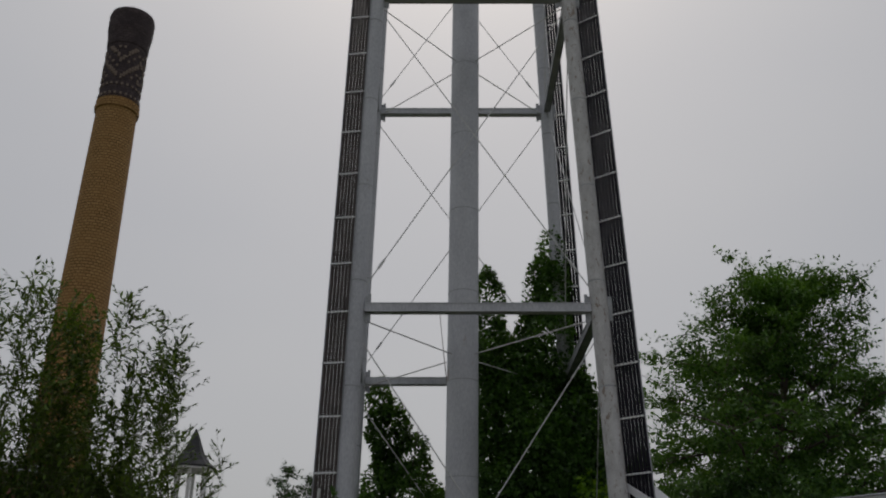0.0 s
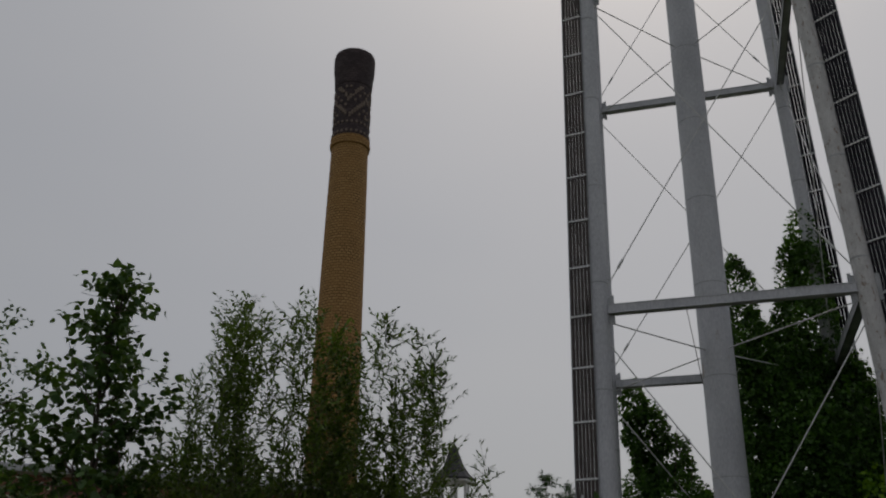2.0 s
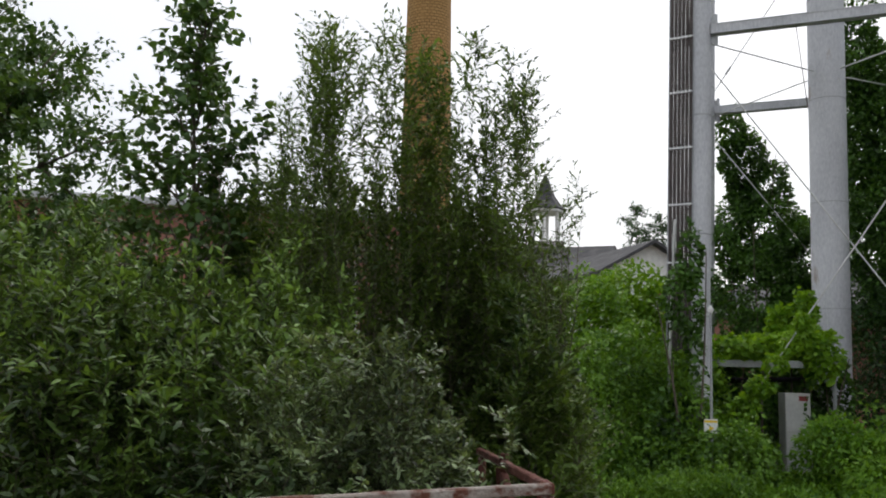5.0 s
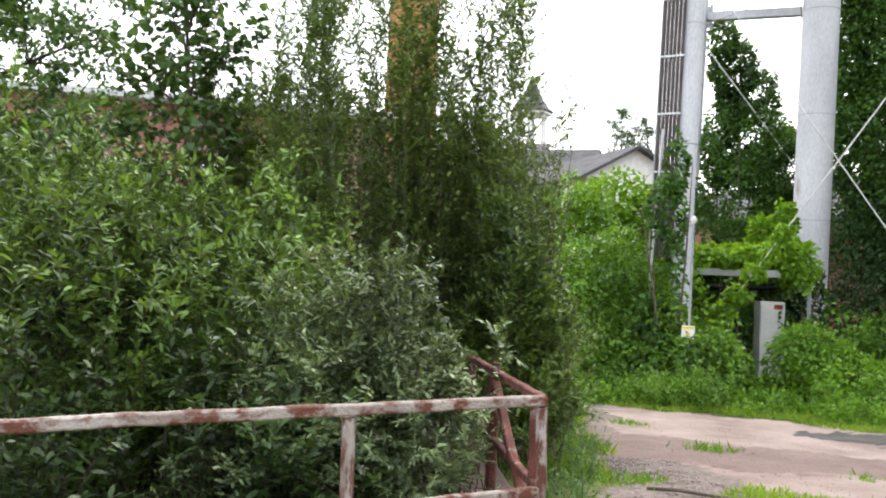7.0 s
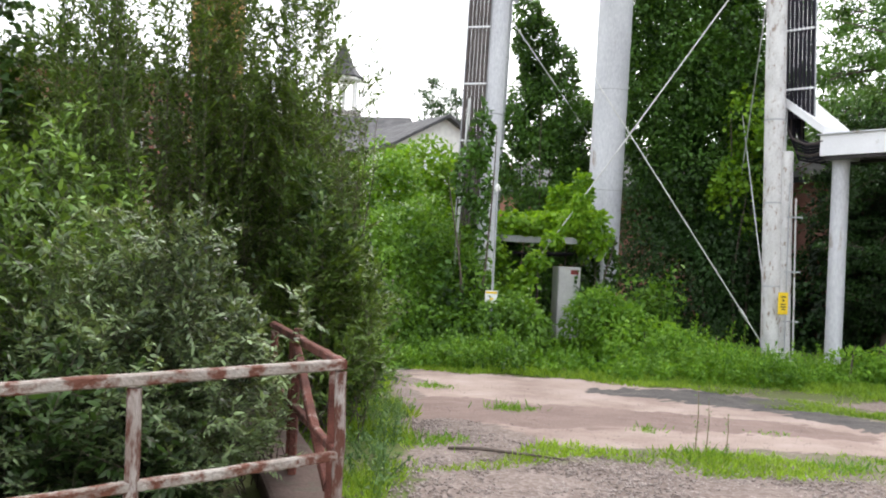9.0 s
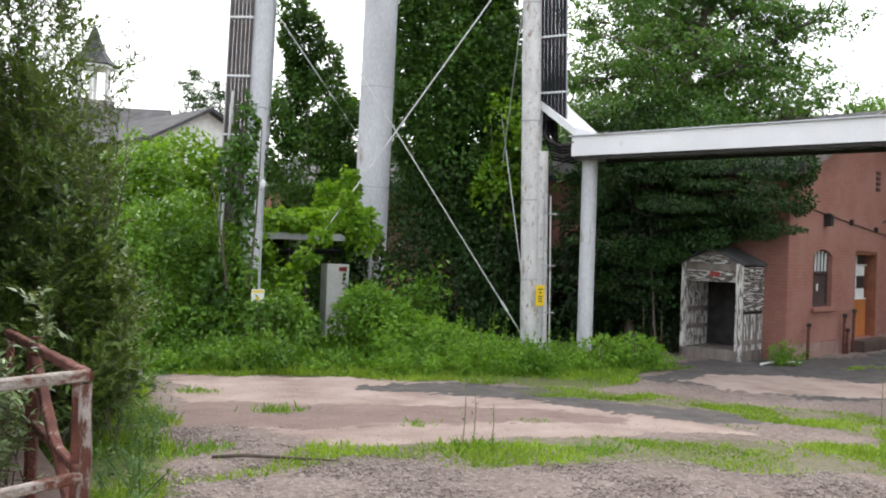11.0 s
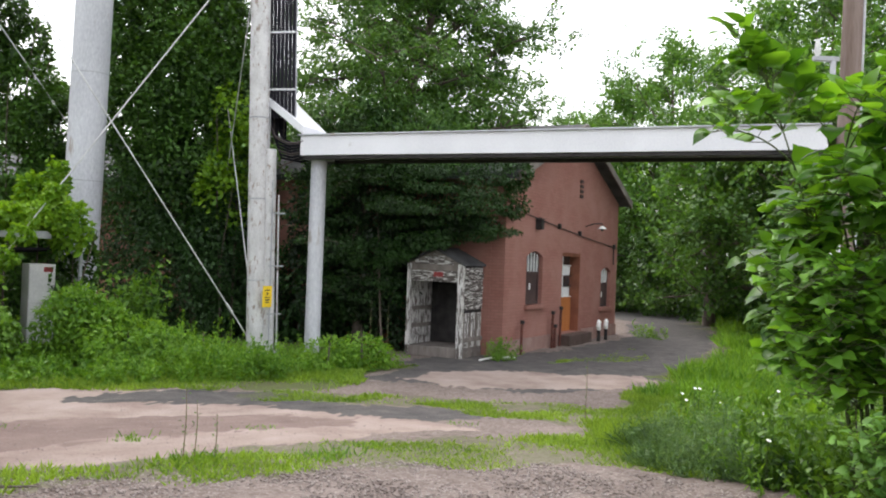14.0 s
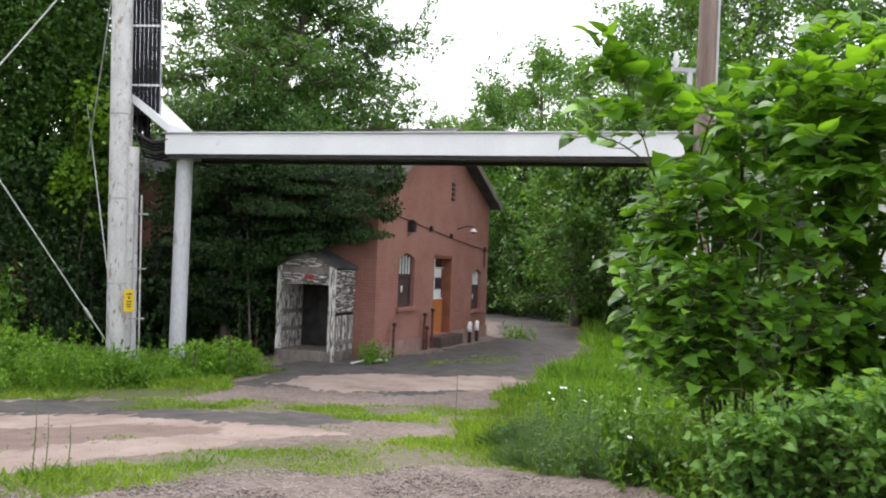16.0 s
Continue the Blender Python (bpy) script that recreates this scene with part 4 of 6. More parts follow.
# ---- the wooden vestibule on the side wall ----
sh = empty("vestibule", 0, 0, 0, label="small wooden entry shed with peeling white boards", category="shed")
sh.matrix_world = pose(BX, BY, 0, 0, 0, BT)
SU, SN0, SN1, SE = -1.15, .50, 1.90, 2.08
part("corner_post", bx(SU, SU + .12, SN0, SN0 + .12, -.1, SE, .008), PEELED_POST, sh)
part("corner_post", bx(SU, SU + .12, SN1 - .1, SN1, -.1, SE, .008), PEELED_POST, sh)
part("floor", bx(SU, -.002, SN0 + .02, SN1 - .02, -.1, .22), GREY_WOOD, sh, "worn grey wooden threshold")
part("lintel", bx(SU, SU + .08, SN0 + .121, SN1 - .101, 1.68, 1.92, .005), PEELED, sh)
part("lintel", bx(SU + .01, SU + .07, SN0 + .121, SN1 - .101, 1.925, SE, .005), GREY_WOOD, sh)
part("red_notice", bx(SU - .012, SU - .002, .98, 1.22, 1.79, 1.90), RED_SIGN, sh, "small faded red notice")
rng = np.random.default_rng(8)
for k in range(13):
    z = .25 + k * .137
    if z > 1.0:
        part("siding_board", bx(SU + .122, -.003, SN0 + .02 - .008 * (k % 2), SN0 + .045, z, z + .128, .004), PEELED, sh, m=pose(0, 0, 0, 0, rng.normal() * .3, 0))
for k in range(9):
    u = SU + .16 + k * .11
    part("slat", bx(u, u + .06, SN0 + .02, SN0 + .04, .1, 1.0, .004), PEELED_POST if k % 3 else GREY_WOOD, sh)
# Black sheet over the side wall: stands for the unlit inside of the vestibule.
part("doorway_shade", bx(-.03, -.004, SN0 + .05, SN1 - .06, .225, SE), BLACK, sh, "black sheet for the dark inside of the vestibule")
part("rail", bx(SU + .122, -.003, SN0 - .005, SN0 + .018, .35, .45, .004), GREY_WOOD, sh)
for k in range(10):
    u = SU + .14 + k * .105
    part("slat", bx(u, u + .07, SN1 - .05, SN1 - .03, .1, 1.9, .004), PEELED_POST, sh)
for z in (.6, 1.0):
    part("rail", bx(SU + .122, -.003, SN1 - .075, SN1 - .052, z, z + .09, .004), GREY_WOOD, sh)
part("backing", bx(SU + .121, -.003, SN1 - .028, SN1, -.05, SE), GREY_WOOD, sh)
nm = (SN0 + SN1) / 2
part("gable", bm := plate([(SN0, SE), (SN1, SE), (nm, SE + .30)], [], .05), GREY_WOOD, sh, m=pose(SU + .05, 0, 0, 0, 0, 90))
for k in range(3):
    half = (SN1 - SN0) / 2 * (1 - (k * .10 + .10) / .30) + .02
    part("gable_board", bx(SU - .022, SU - .002, nm - half, nm + half, SE + k * .10 - .01, SE + k * .10 + .078, .004), PEELED, sh)
for sgn in (-1, 1):
    bm = bmesh.new()
    e0, e1 = Vector((0, nm, SE + .33)), Vector((0, nm + sgn * (SN1 - SN0) * .53, SE - .03))
    vs = [bm.verts.new((u, p.y, p.z + dz)) for u in (SU - .05, -.003) for p, dz in ((e0, 0), (e1, 0), (e1, .05), (e0, .05))]
    for f in ((0, 1, 2, 3), (7, 6, 5, 4), (0, 4, 5, 1), (1, 5, 6, 2), (2, 6, 7, 3), (3, 7, 4, 0)):
        bm.faces.new([vs[i] for i in f])
    bmesh.ops.recalc_face_normals(bm, faces=bm.faces)
    part("roof", bm, SHINGLE, sh, "dark mossy shingle roof")

# ---- the rusted railing on its concrete wall ----
rl = empty("railing", 0, 0, 0, label="rusted steel pipe railing with flaking pale paint", category="railing")
C0, L0, F0 = Vector((-.48, 4.27, 1.585)), Vector((-2.76, 2.23, 1.585)), Vector((-.93, 5.72, 1.54))
def bar(p, q, w, h, mat, name, jitter=.004):
    d = (q - p)
    n = max(2, int(d.length / .12))
    s = d.normalized().cross(Vector((0, 0, 1)))
    s = Vector((1, 0, 0)) if s.length < .1 else s.normalized()
    u = s.cross(d.normalized())
    bm = bmesh.new()
    rings = []
    for i in range(n + 1):
        c = p + d * (i / n) + Vector(np.random.normal(size=3) * jitter * .5)
        rings.append([bm.verts.new(c + s * a * w + u * b * h) for a, b in ((-1, -.7), (-.7, -1), (.7, -1), (1, -.7), (1, .7), (.7, 1), (-.7, 1), (-1, .7))])
    for r0, r1 in zip(rings, rings[1:]):
        for k in range(8):
            bm.faces.new((r0[k], r0[(k + 1) % 8], r1[(k + 1) % 8], r1[k]))
    bm.faces.new(rings[0][::-1])
    bm.faces.new(rings[-1])
    bmesh.ops.recalc_face_normals(bm, faces=bm.faces)
    return part(name, bm, mat, rl)

down = Vector((0, 0, -.44))
bar(L0, C0, .023, .025, RUST_PAINT, "top_rail")
bar(L0 + down, C0 + down, .021, .023, RUST_PAINT, "middle_rail")
bar(C0, F0 + (F0 - C0) * .9, .023, .025, RUST, "top_rail")
bar(C0 + down, F0 + down + (F0 - C0) * .9, .021, .023, RUST, "middle_rail")
ldir = (C0 - L0).normalized()
for p in (C0, C0 - ldir * 1.03, C0 - ldir * 2.75):
    bar(Vector((p.x, p.y, .35)), p - Vector((0, 0, .034)), .026, .026, RUST_POST, "post")
cdir = (F0 - C0).normalized()
for p in (C0 + cdir * .18, F0, F0 + cdir * .13, C0 + cdir * 2.7):
    bar(Vector((p.x, p.y, .2)), p + Vector((0, 0, -.034 if p is not F0 else .06)), .026, .026, RUST, "post")
bar(C0 + cdir * .25 + down * 1.5, F0 + down * .15, .026, .026, RUST, "brace")
hw = empty("head_wall", C0.x, C0.y, 0, math.degrees(math.atan2(cdir.y, cdir.x)), label="stained concrete head wall under the railing", category="wall", kind="structure")
part("coping", bx(-.15, 4.6, -.24, .2, -1.0, .66, .03), CONCRETE, hw)
hw2 = empty("head_wall", C0.x, C0.y, 0, math.degrees(math.atan2(ldir.y, ldir.x)), label="stained concrete wall under the front railing", category="wall", kind="structure")
part("coping", bx(-3.6, -.2, -.16, .2, -1.0, .52, .03), CONCRETE, hw2)

# ---- equipment among the weeds ----
cab = empty("equipment_cabinet", 2.85, 20.3, 0, 8, label="tall grey metal equipment cabinet in the weeds", category="cabinet")
part("body", bx(-.26, .26, -.2, .3, .15, 1.78, .015), CABINET, cab)
part("door", bx(-.25, .25, -.225, -.202, .98, 1.76, .006), CABINET, cab)
part("door", bx(-.25, .25, -.225, -.202, .17, .965, .006), CABINET, cab)
part("vent_plate", bx(.02, .2, -.232, -.227, 1.62, 1.72), RED_SIGN, cab, "small dark red label plate")
part("plinth", bx(-.28, .28, -.22, .32, -.1, .148), CONCRETE, cab)

sp = empty("sign_post", .98, 17.4, 0, 0, label="thin grey post with a white warning plate and lamp", category="post")
part("pole", tb([(0, 0, -.2), (.04, 0, 3.25)], [.026, .022], 8), STEEL_DARK, sp)
part("plate", bx(-.12, .12, -.06, -.05, 1.06, 1.32, .004), WHITE_TRIM, sp, "white plate with a dark symbol")
part("pictogram", tb([(0, -.064, 1.16), (0, -.0605, 1.16)], .055, 3), YELLOW, sp)
part("printed_bar", bx(-.11, .11, -.064, -.0605, 1.26, 1.30), YELLOW, sp)
part("lamp", tb([(.04, 0, 3.25), (.04, 0, 3.32), (.04, 0, 3.4)], [.03, .06, .02], 10), WHITE_TRIM, sp, "small pale lamp head")

sc = empty("shelter", 2.2, 20.6, 0, -7, label="low flat metal shelter roof grown over with vines", category="shelter")
part("roof", bx(-1.5, 1.6, -.5, .9, 2.36, 2.44, .01), WHITE_PAINT, sc)
part("edge", bx(-1.5, 1.6, -.53, -.502, 2.30, 2.45, .005), STEEL_DARK, sc)
for k in range(4):
    part("cable", tb([(-1.6, -.2 + k * .14, 2.15), (-.4, -.2 + k * .14, 2.05 - .03 * k), (1.5, -.2 + k * .14, 2.12)], .03, 6), CABLE, sc)
for x in (-1.35, 1.45):
    for y in (-.4, .8):
        part("post", tb([(x, y, -.2), (x, y, 2.358)], .04, 8), STEEL_DARK, sc)
cdt = empty("conduit", .25, 18.4, 0, label="grey conduit up the cable bundle of the tower leg", category="pipe")
part("pipe", tb([(-.1, 0, -.1), (.18, 0, 5.2)], .03, 8), ROD, cdt)

# ---- the chimney ----
CHX, CHY = -13.82, 53.2
ch = empty("chimney", CHX, CHY, 0, 0, label="tall round buff brick chimney with a dark patterned top", category="chimney")
def lathe(prof, sides=64):
    bm = bmesh.new()
    rings = [[bm.verts.new((r * math.cos(k * math.tau / sides), r * math.sin(k * math.tau / sides), z)) for k in range(sides)] for r, z in prof]
    for r0, r1 in zip(rings, rings[1:]):
        for k in range(sides):
            bm.faces.new((r0[k], r0[(k + 1) % sides], r1[(k + 1) % sides], r1[k]))
    return bm
ZB = 34.75
part("shaft", lathe([(1.85, -1), (1.66, 8), (1.48, 20), (1.36, 30), (1.29, ZB)]), YELLOW_BRICK, ch, smooth=False)
part("corbel", lathe([(1.29, ZB), (1.40, ZB + .05), (1.44, ZB + .3), (1.38, ZB + .35), (1.40, ZB + .7), (1.33, ZB + .75)]), YELLOW_BRICK, ch, "projecting ring of buff brick")
part("band", lathe([(1.31, ZB + .75), (1.28, ZB + 1.5), (1.29, ZB + 5.0)]), DARK_BRICK, ch, "dark patterned brick band")
part("cap", lathe([(1.29, ZB + 5.0), (1.36, ZB + 5.15), (1.40, ZB + 5.9), (1.48, ZB + 6.5), (1.51, ZB + 7.6), (1.45, ZB + 7.9), (1.1, ZB + 7.9), (1.05, ZB + 5.0)]), DARK_BRICK, ch, "sooty flared brick cap")
cell = bpy.data.meshes.new("pale_brick")
cbm = bx(-.075, .075, -.05, .05, -.085, .085)
cbm.to_mesh(cell)
cbm.free()
cell.materials.append(PALE_BRICK)
def set_brick(a, z, r):
    ob = new("brick", cell)
    ob.parent = ch
    ob.matrix_local = pose(0, 0, 0, 0, 0, math.degrees(a)) @ pose(0, -r, z)
COLS = 48
for k in range(COLS):
    a = k * math.tau / COLS
    if k % 2 == 0:
        set_brick(a, ZB + 1.0, 1.32)
        set_brick(a, ZB + 1.75, 1.295)
    for j in range(14):
        d = (k + j) % 8 if (k // 8) % 2 else (k - j) % 8
        if (d in (0, 1) or (d == 4 and j % 2)) and (k * 7 + j * 3) % 11:
            set_brick(a, ZB + 2.2 + j * .19, 1.295)

# ---- houses behind the yard ----
def gabled(name, x, y, z, turn, w, d, eave, ridge, wall_mat, roof_mat, over=.4, wins=(), **tags):
    """A house with its gable end facing local -y."""
    h = empty(name, x, y, z, turn, **tags)
    part("wall", plate([(-w / 2, -1), (w / 2, -1), (w / 2, eave), (0, ridge), (-w / 2, eave)], [[(u0, a), (u1, a), (u1, b), (u0, b)] for u0, u1, a, b in wins], .25), wall_mat, h)
    part("wall", bx(-w / 2, -w / 2 + .25, .252, d, -1, eave), wall_mat, h)
    part("wall", bx(w / 2 - .25, w / 2, .252, d, -1, eave), wall_mat, h)
    part("wall", bx(-w / 2 + .252, w / 2 - .252, d - .25, d, -1, eave), wall_mat, h)
    for u0, u1, a, b in wins:
        win = part("window", bx(u0 + .06, u1 - .06, .12, .14, a + .06, b - .06), GLASS, h)
        part("frame", plate([(u0, a), (u1, a), (u1, b), (u0, b)], [[(u0 + .07, a + .07), (u1 - .07, a + .07), (u1 - .07, b - .07), (u0 + .07, b - .07)]], .1), WHITE_TRIM, win, m=Matrix.Translation((0, .07, 0)))
    for sgn in (-1, 1):
        bm = bmesh.new()
        k = (ridge - eave) / (w / 2)
        e0, e1 = Vector((0, 0, ridge + .02)), Vector((sgn * (w / 2 + over), 0, eave - over * k + .02))
        vs = [bm.verts.new((p.x, yy, p.z)) for yy in (-over, d + over) for p in (e0, e1, e1 + Vector((0, 0, .18)), e0 + Vector((0, 0, .18)))]
        for f in ((0, 1, 2, 3), (7, 6, 5, 4), (0, 4, 5, 1), (1, 5, 6, 2), (2, 6, 7, 3), (3, 7, 4, 0)):
            bm.faces.new([vs[i] for i in f])
        bmesh.ops.recalc_face_normals(bm, faces=bm.faces)
        part("roof", bm, roof_mat, h)
    return h

gabled("house", -.12, 47.5, 2.5, 30, 5.6, 14, 4.79, 6.32, WHITE_TRIM, SHINGLE, .5, label="white gabled house with dark shingle roof", category="house")
lo = empty("brick_outbuilding", 4.2, 36.0, 0, -8, label="low red brick outbuilding with flat grey eaves", category="building")
part("wall", bx(-3.5, 3.5, 0, 6, -.5, 5.0), RED_BRICK, lo)
part("roof", bx(-3.9, 3.9, -.4, 6.4, 5.003, 5.25, .02), STEEL_DARK, lo)
ln = empty("long_building", -17.0, 27.0, 0, 27, label="long low brick building with a thin flat roof", category="building")
part("wall", bx(-8, 9, 0, 8, -1, 7.45), RED_BRICK, ln)
part("roof", bx(-8.5, 9.5, -.6, 8.5, 7.453, 7.7, .03), STEEL, ln)
for k in range(5):
    w = part("window", bx(-7 + k * 3.2, -5.4 + k * 3.2, -.02, -.003, 3.4, 5.4), GLASS, ln)
    part("frame", plate([(-7.1 + k * 3.2, 3.3), (-5.3 + k * 3.2, 3.3), (-5.3 + k * 3.2, 5.5), (-7.1 + k * 3.2, 5.5)], [[(-7 + k * 3.2, 3.4), (-5.4 + k * 3.2, 3.4), (-5.4 + k * 3.2, 5.4), (-7 + k * 3.2, 5.4)]], .08), WHITE_TRIM, w, m=Matrix.Translation((0, -.05, 0)))
# a hall with a roof lantern
ha = gabled("hall", -3.0, 62.0, 2.0, 82, 9, 18, 6.2, 8.6, PEELED, SHINGLE, .5, label="pale hall with dark roof behind the bushes", category="building")
cu = empty("cupola", -7.6, 64.0, 10.7, 12, label="open white roof lantern with a dark flared roof", category="cupola")
part("base", bx(-1.25, 1.25, -1.25, 1.25, -2.6, .6, .03), PEELED, cu)
for k in range(6):
    a = k * math.tau / 6 + .3
    part("post", tb([(1.05 * math.cos(a), 1.05 * math.sin(a), .6), (1.05 * math.cos(a), 1.05 * math.sin(a), 2.85)], .13, 8), WHITE_TRIM, cu)
bm = lathe([(1.55, 2.95), (1.6, 3.05), (1.15, 3.45), (.75, 4.0), (.5, 4.6), (.28, 5.2), (.05, 5.7)], 6)
part("roof", bm, SHINGLE, cu, "dark flared roof")
part("cornice", lathe([(.2, 2.8), (1.5, 2.8), (1.5, 2.95), (.2, 2.95)], 6), WHITE_TRIM, cu)
# the white building beside the bridge
wb = gabled("white_building", 24.0, 8.2, 0, -62, 8, 9, 3.6, 5.4, WHITE_TRIM, SHINGLE, .4, [(-1.8, -.8, 1.0, 2.4), (1.2, 2.2, 1.0, 2.4)], label="white clapboard building behind the shrubs", category="building")

# ---- the utility pole ----
up = empty("utility_pole", 13.55, 9.4, 0, -30, label="weathered wooden utility pole with a metal bracket", category="pole")
part("pole", tb([(0, 0, -.5), (.08, 0, 4.5), (.12, 0, 9.5)], [.19, .17, .14], 16), POLE_WOOD, up)
part("conduit", tb([(.2, -.05, 0), (.27, -.05, 7.2)], .03, 6), STEEL, up)
bk = part("bracket", bx(-.55, -.12, -.05, .05, 5.72, 5.8, .01), STEEL_DARK, up)
part("insulator", tb([(-.48, 0, 5.8), (-.48, 0, 5.88), (-.48, 0, 6.08)], [.03, .06, .03], 8), WHITE_TRIM, bk)
part("bracket", tb([(-.22, -.02, 4.9), (-.22, -.02, 5.72)], .05, 8), STEEL, up)
part("guard", bx(-.26, -.06, -.16, -.1, 2.3, 3.1, .01), WHITE_TRIM, up, "white plastic guard")

# ---- trees ----
R = np.random.default_rng
def spot(az, r):
    return r * math.sin(radians(az)), r * math.cos(radians(az))

# the broad tree over the vestibule
def by_wall(u, n):
    """A place in the plan from the building's front corner: along the gable wall, along the side wall."""
    return BX + .859 * u - .512 * n, BY + .512 * u + .859 * n

x, y = 10.6, 21.8
tree("maple_tree", R(11), x, y, 0, 12.4, 5.0, .36, 44, 9, 9, 28, .108, .064, LEAF_TREE, tilt=.06, trunk_r=.24, flat=.4, twig=.75, lean=(3.0, .2), profile=lambda u: (1 - u) ** .5 * (.7 + .3 * min(1, u * 4)), label="broad green tree with layered branches beside the building", category="tree")
x, y = by_wall(-.75, 3.4)
tree("hemlock_tree", R(12), x, y, 0, 6.0, 1.45, .12, 30, 9, 8, 12, .10, .045, LEAF_DARK, tilt=-.18, trunk_r=.14, flat=.35, twig=.55, label="dark low tree hanging over the wooden vestibule", category="tree")
tree("maple_tree", R(13), 15.0, 27.5, 0, 10.5, 4.6, .2, 22, 7, 8, 12, .18, .11, LEAF_TREE, tilt=.15, trunk_r=.22, flat=.6, twig=.9, label="green tree rising behind the brick building", category="tree")
# the big tree beyond the bank
x, y = spot(-44, 14)
tree("ash_tree", R(14), x, y, -.8, 7.9, 3.2, .2, 40, 9, 9, 26, .095, .065, LEAF_POPLAR, tilt=.3, trunk_r=.2, twig=.55, label="tall green tree with rounded leaf clumps", category="tree")
# far woods
k = 0
for az, r, h, w in ((41.5, 62, 12, 5), (43.5, 58, 13.5, 5.5), (46, 55, 15.5, 6), (49, 60, 15, 6), (52, 46, 15, 6), (55, 40, 15.5, 6), (58.5, 38, 16, 6), (62, 33, 15.5, 6), (66, 30, 15, 6), (70, 30, 14, 6),
                   (45, 44, 8, 4), (48.5, 36, 7.5, 4), (52.5, 32, 7.5, 4), (57, 28, 8, 4), (39.5, 50, 9, 4.5)):
    x, y = spot(az, r)
    tree("woods_tree", R(30 + k), x, y, float(ground_z(np.array([x]), np.array([y]))[0]), h, w, .12, 22, 7, 7, 15, .20, .13, LEAF_WOODS if k % 3 else LEAF_TREE, tilt=.3, trunk_r=.2, twig=1.0, label="tall green woodland tree along the lane", category="tree", group="woods along the lane")
    k += 1
for az, r, h, w in ((-1.1, 138, 29.5, 3.4), (.5, 140, 28.5, 3.4)):
    x, y = spot(az, r)
    tree("pine_tree", R(60 + k), x, y, 0, h, w, .5, 15, 4, 4, 9, .6, .2, LEAF_DARK, tilt=.15, trunk_r=.3, twig=1.2, label="far bare-stemmed pine against the sky", category="tree", group="far pines")
    k += 1

# ---- vine masses on the tower ----
def vine(name, seed, lobes, n, L, W, mat, label, gap=-.3, s=1.7, stems=None):
    root = empty(name, lobes[0][0], lobes[0][1], 0, label=label, category="vine")
    o = (lobes[0][0], lobes[0][1])
    loc = [(a - o[0], b - o[1], c, d, e, f) for a, b, c, d, e, f in lobes]
    cloud("foliage", R(seed), loc, n, L, W, mat, root, gap, s, .5)
    bm = bmesh.new()
    rng = R(seed + 1)
    for lob in loc if stems is None else loc[:stems]:
        for _ in range(1):
            p = limb_path(rng, (lob[0], lob[1], -.1), (rng.normal() * .1, rng.normal() * .1, 1), max(.8, lob[2] + lob[5] * .3), .05, 5)
            tube(bm, p, [.03, .028, .024, .02, .014, .008], 5, False)
    tagged(part("branchwork", bm, BARK, root), kind="stuff")
    return root

bl = [spot(a, r) for a, r in ((4.7, 26), (5.5, 26.1), (6.4, 26.4), (6.8, 26.2), (8.2, 26), (6.5, 25.6), (8.6, 25.4))]
vine("ivy", 80, [(*bl[0], 8.9, .45, .5, .8), (*bl[1], 8.1, .65, .6, .9), (*bl[2], 7.3, .85, .7, 1.0), (*bl[3], 6.1, 1.15, .8, 1.2), (*bl[0], 6.0, .6, .7, 1.2), (*bl[4], 5.2, 1.0, .8, 1.2), (*bl[5], 4.2, 1.4, 1.0, 1.6), (*bl[6], 3.4, 1.0, .8, 1.4), (*bl[5], 2.0, 1.6, 1.1, 1.8)], 36000, .12, .09, LEAF_VINE, "dense green ivy hanging off the rear tower leg", gap=-.25, s=2.4)
v2 = [spot(a, r) for a, r in ((12.2, 25), (12.4, 24.6), (13.4, 24.4), (14.6, 24.8), (16.2, 25.5), (16.6, 25.6), (15.2, 24), (17.6, 24.2), (14, 23.4), (18.4, 23.6), (16.6, 23), (17.2, 25.6))]
vine("ivy", 82, [(*v2[0], 11.2, .45, .5, 1.9), (*v2[1], 8.4, .85, .8, 2.6), (*v2[2], 7.0, 1.1, 1, 3.4), (*v2[3], 7.8, 1.1, 1, 3.4), (*v2[4], 10.5, .8, .8, 2.9), (*v2[5], 12.6, .55, .6, 1.7), (*v2[6], 5.0, 1.8, 1.2, 3.0), (*v2[7], 5.4, 1.1, 1.0, 3.0), (*v2[11], 8.0, .8, .8, 2.2), (*spot(19.2, 24.8), 5.2, .9, .7, 2.3), (*spot(18.2, 25.4), 6.6, .9, .8, 3.0)], 84000, .12, .09, LEAF_VINE, "tall wall of dark green vines over the rear leg", gap=-.5, s=2.4)
# Conifer-like foot growth; its darker leaf also paints the shadow under the vines.
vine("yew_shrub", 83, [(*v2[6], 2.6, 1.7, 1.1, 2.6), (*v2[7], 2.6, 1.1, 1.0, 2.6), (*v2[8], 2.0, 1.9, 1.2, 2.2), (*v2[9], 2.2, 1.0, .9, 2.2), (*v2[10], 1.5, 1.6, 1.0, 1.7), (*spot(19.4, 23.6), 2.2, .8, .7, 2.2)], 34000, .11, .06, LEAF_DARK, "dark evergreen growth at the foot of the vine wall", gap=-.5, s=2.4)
v3 = [spot(a, r) for a, r in ((2.2, 18.2), (1.8, 18.1), (1.6, 18.0), (1.4, 18.0))]
vine("ivy", 84, [(*v3[0], 4.4, .22, .22, .7), (*v3[1], 3.4, .38, .3, .9), (*v3[2], 2.3, .45, .4, .9), (*v3[3], 1.2, .6, .5, .9)], 2600, .13, .10, LEAF_VINE, "vine climbing the cable bundle of the tower leg", gap=-.15)
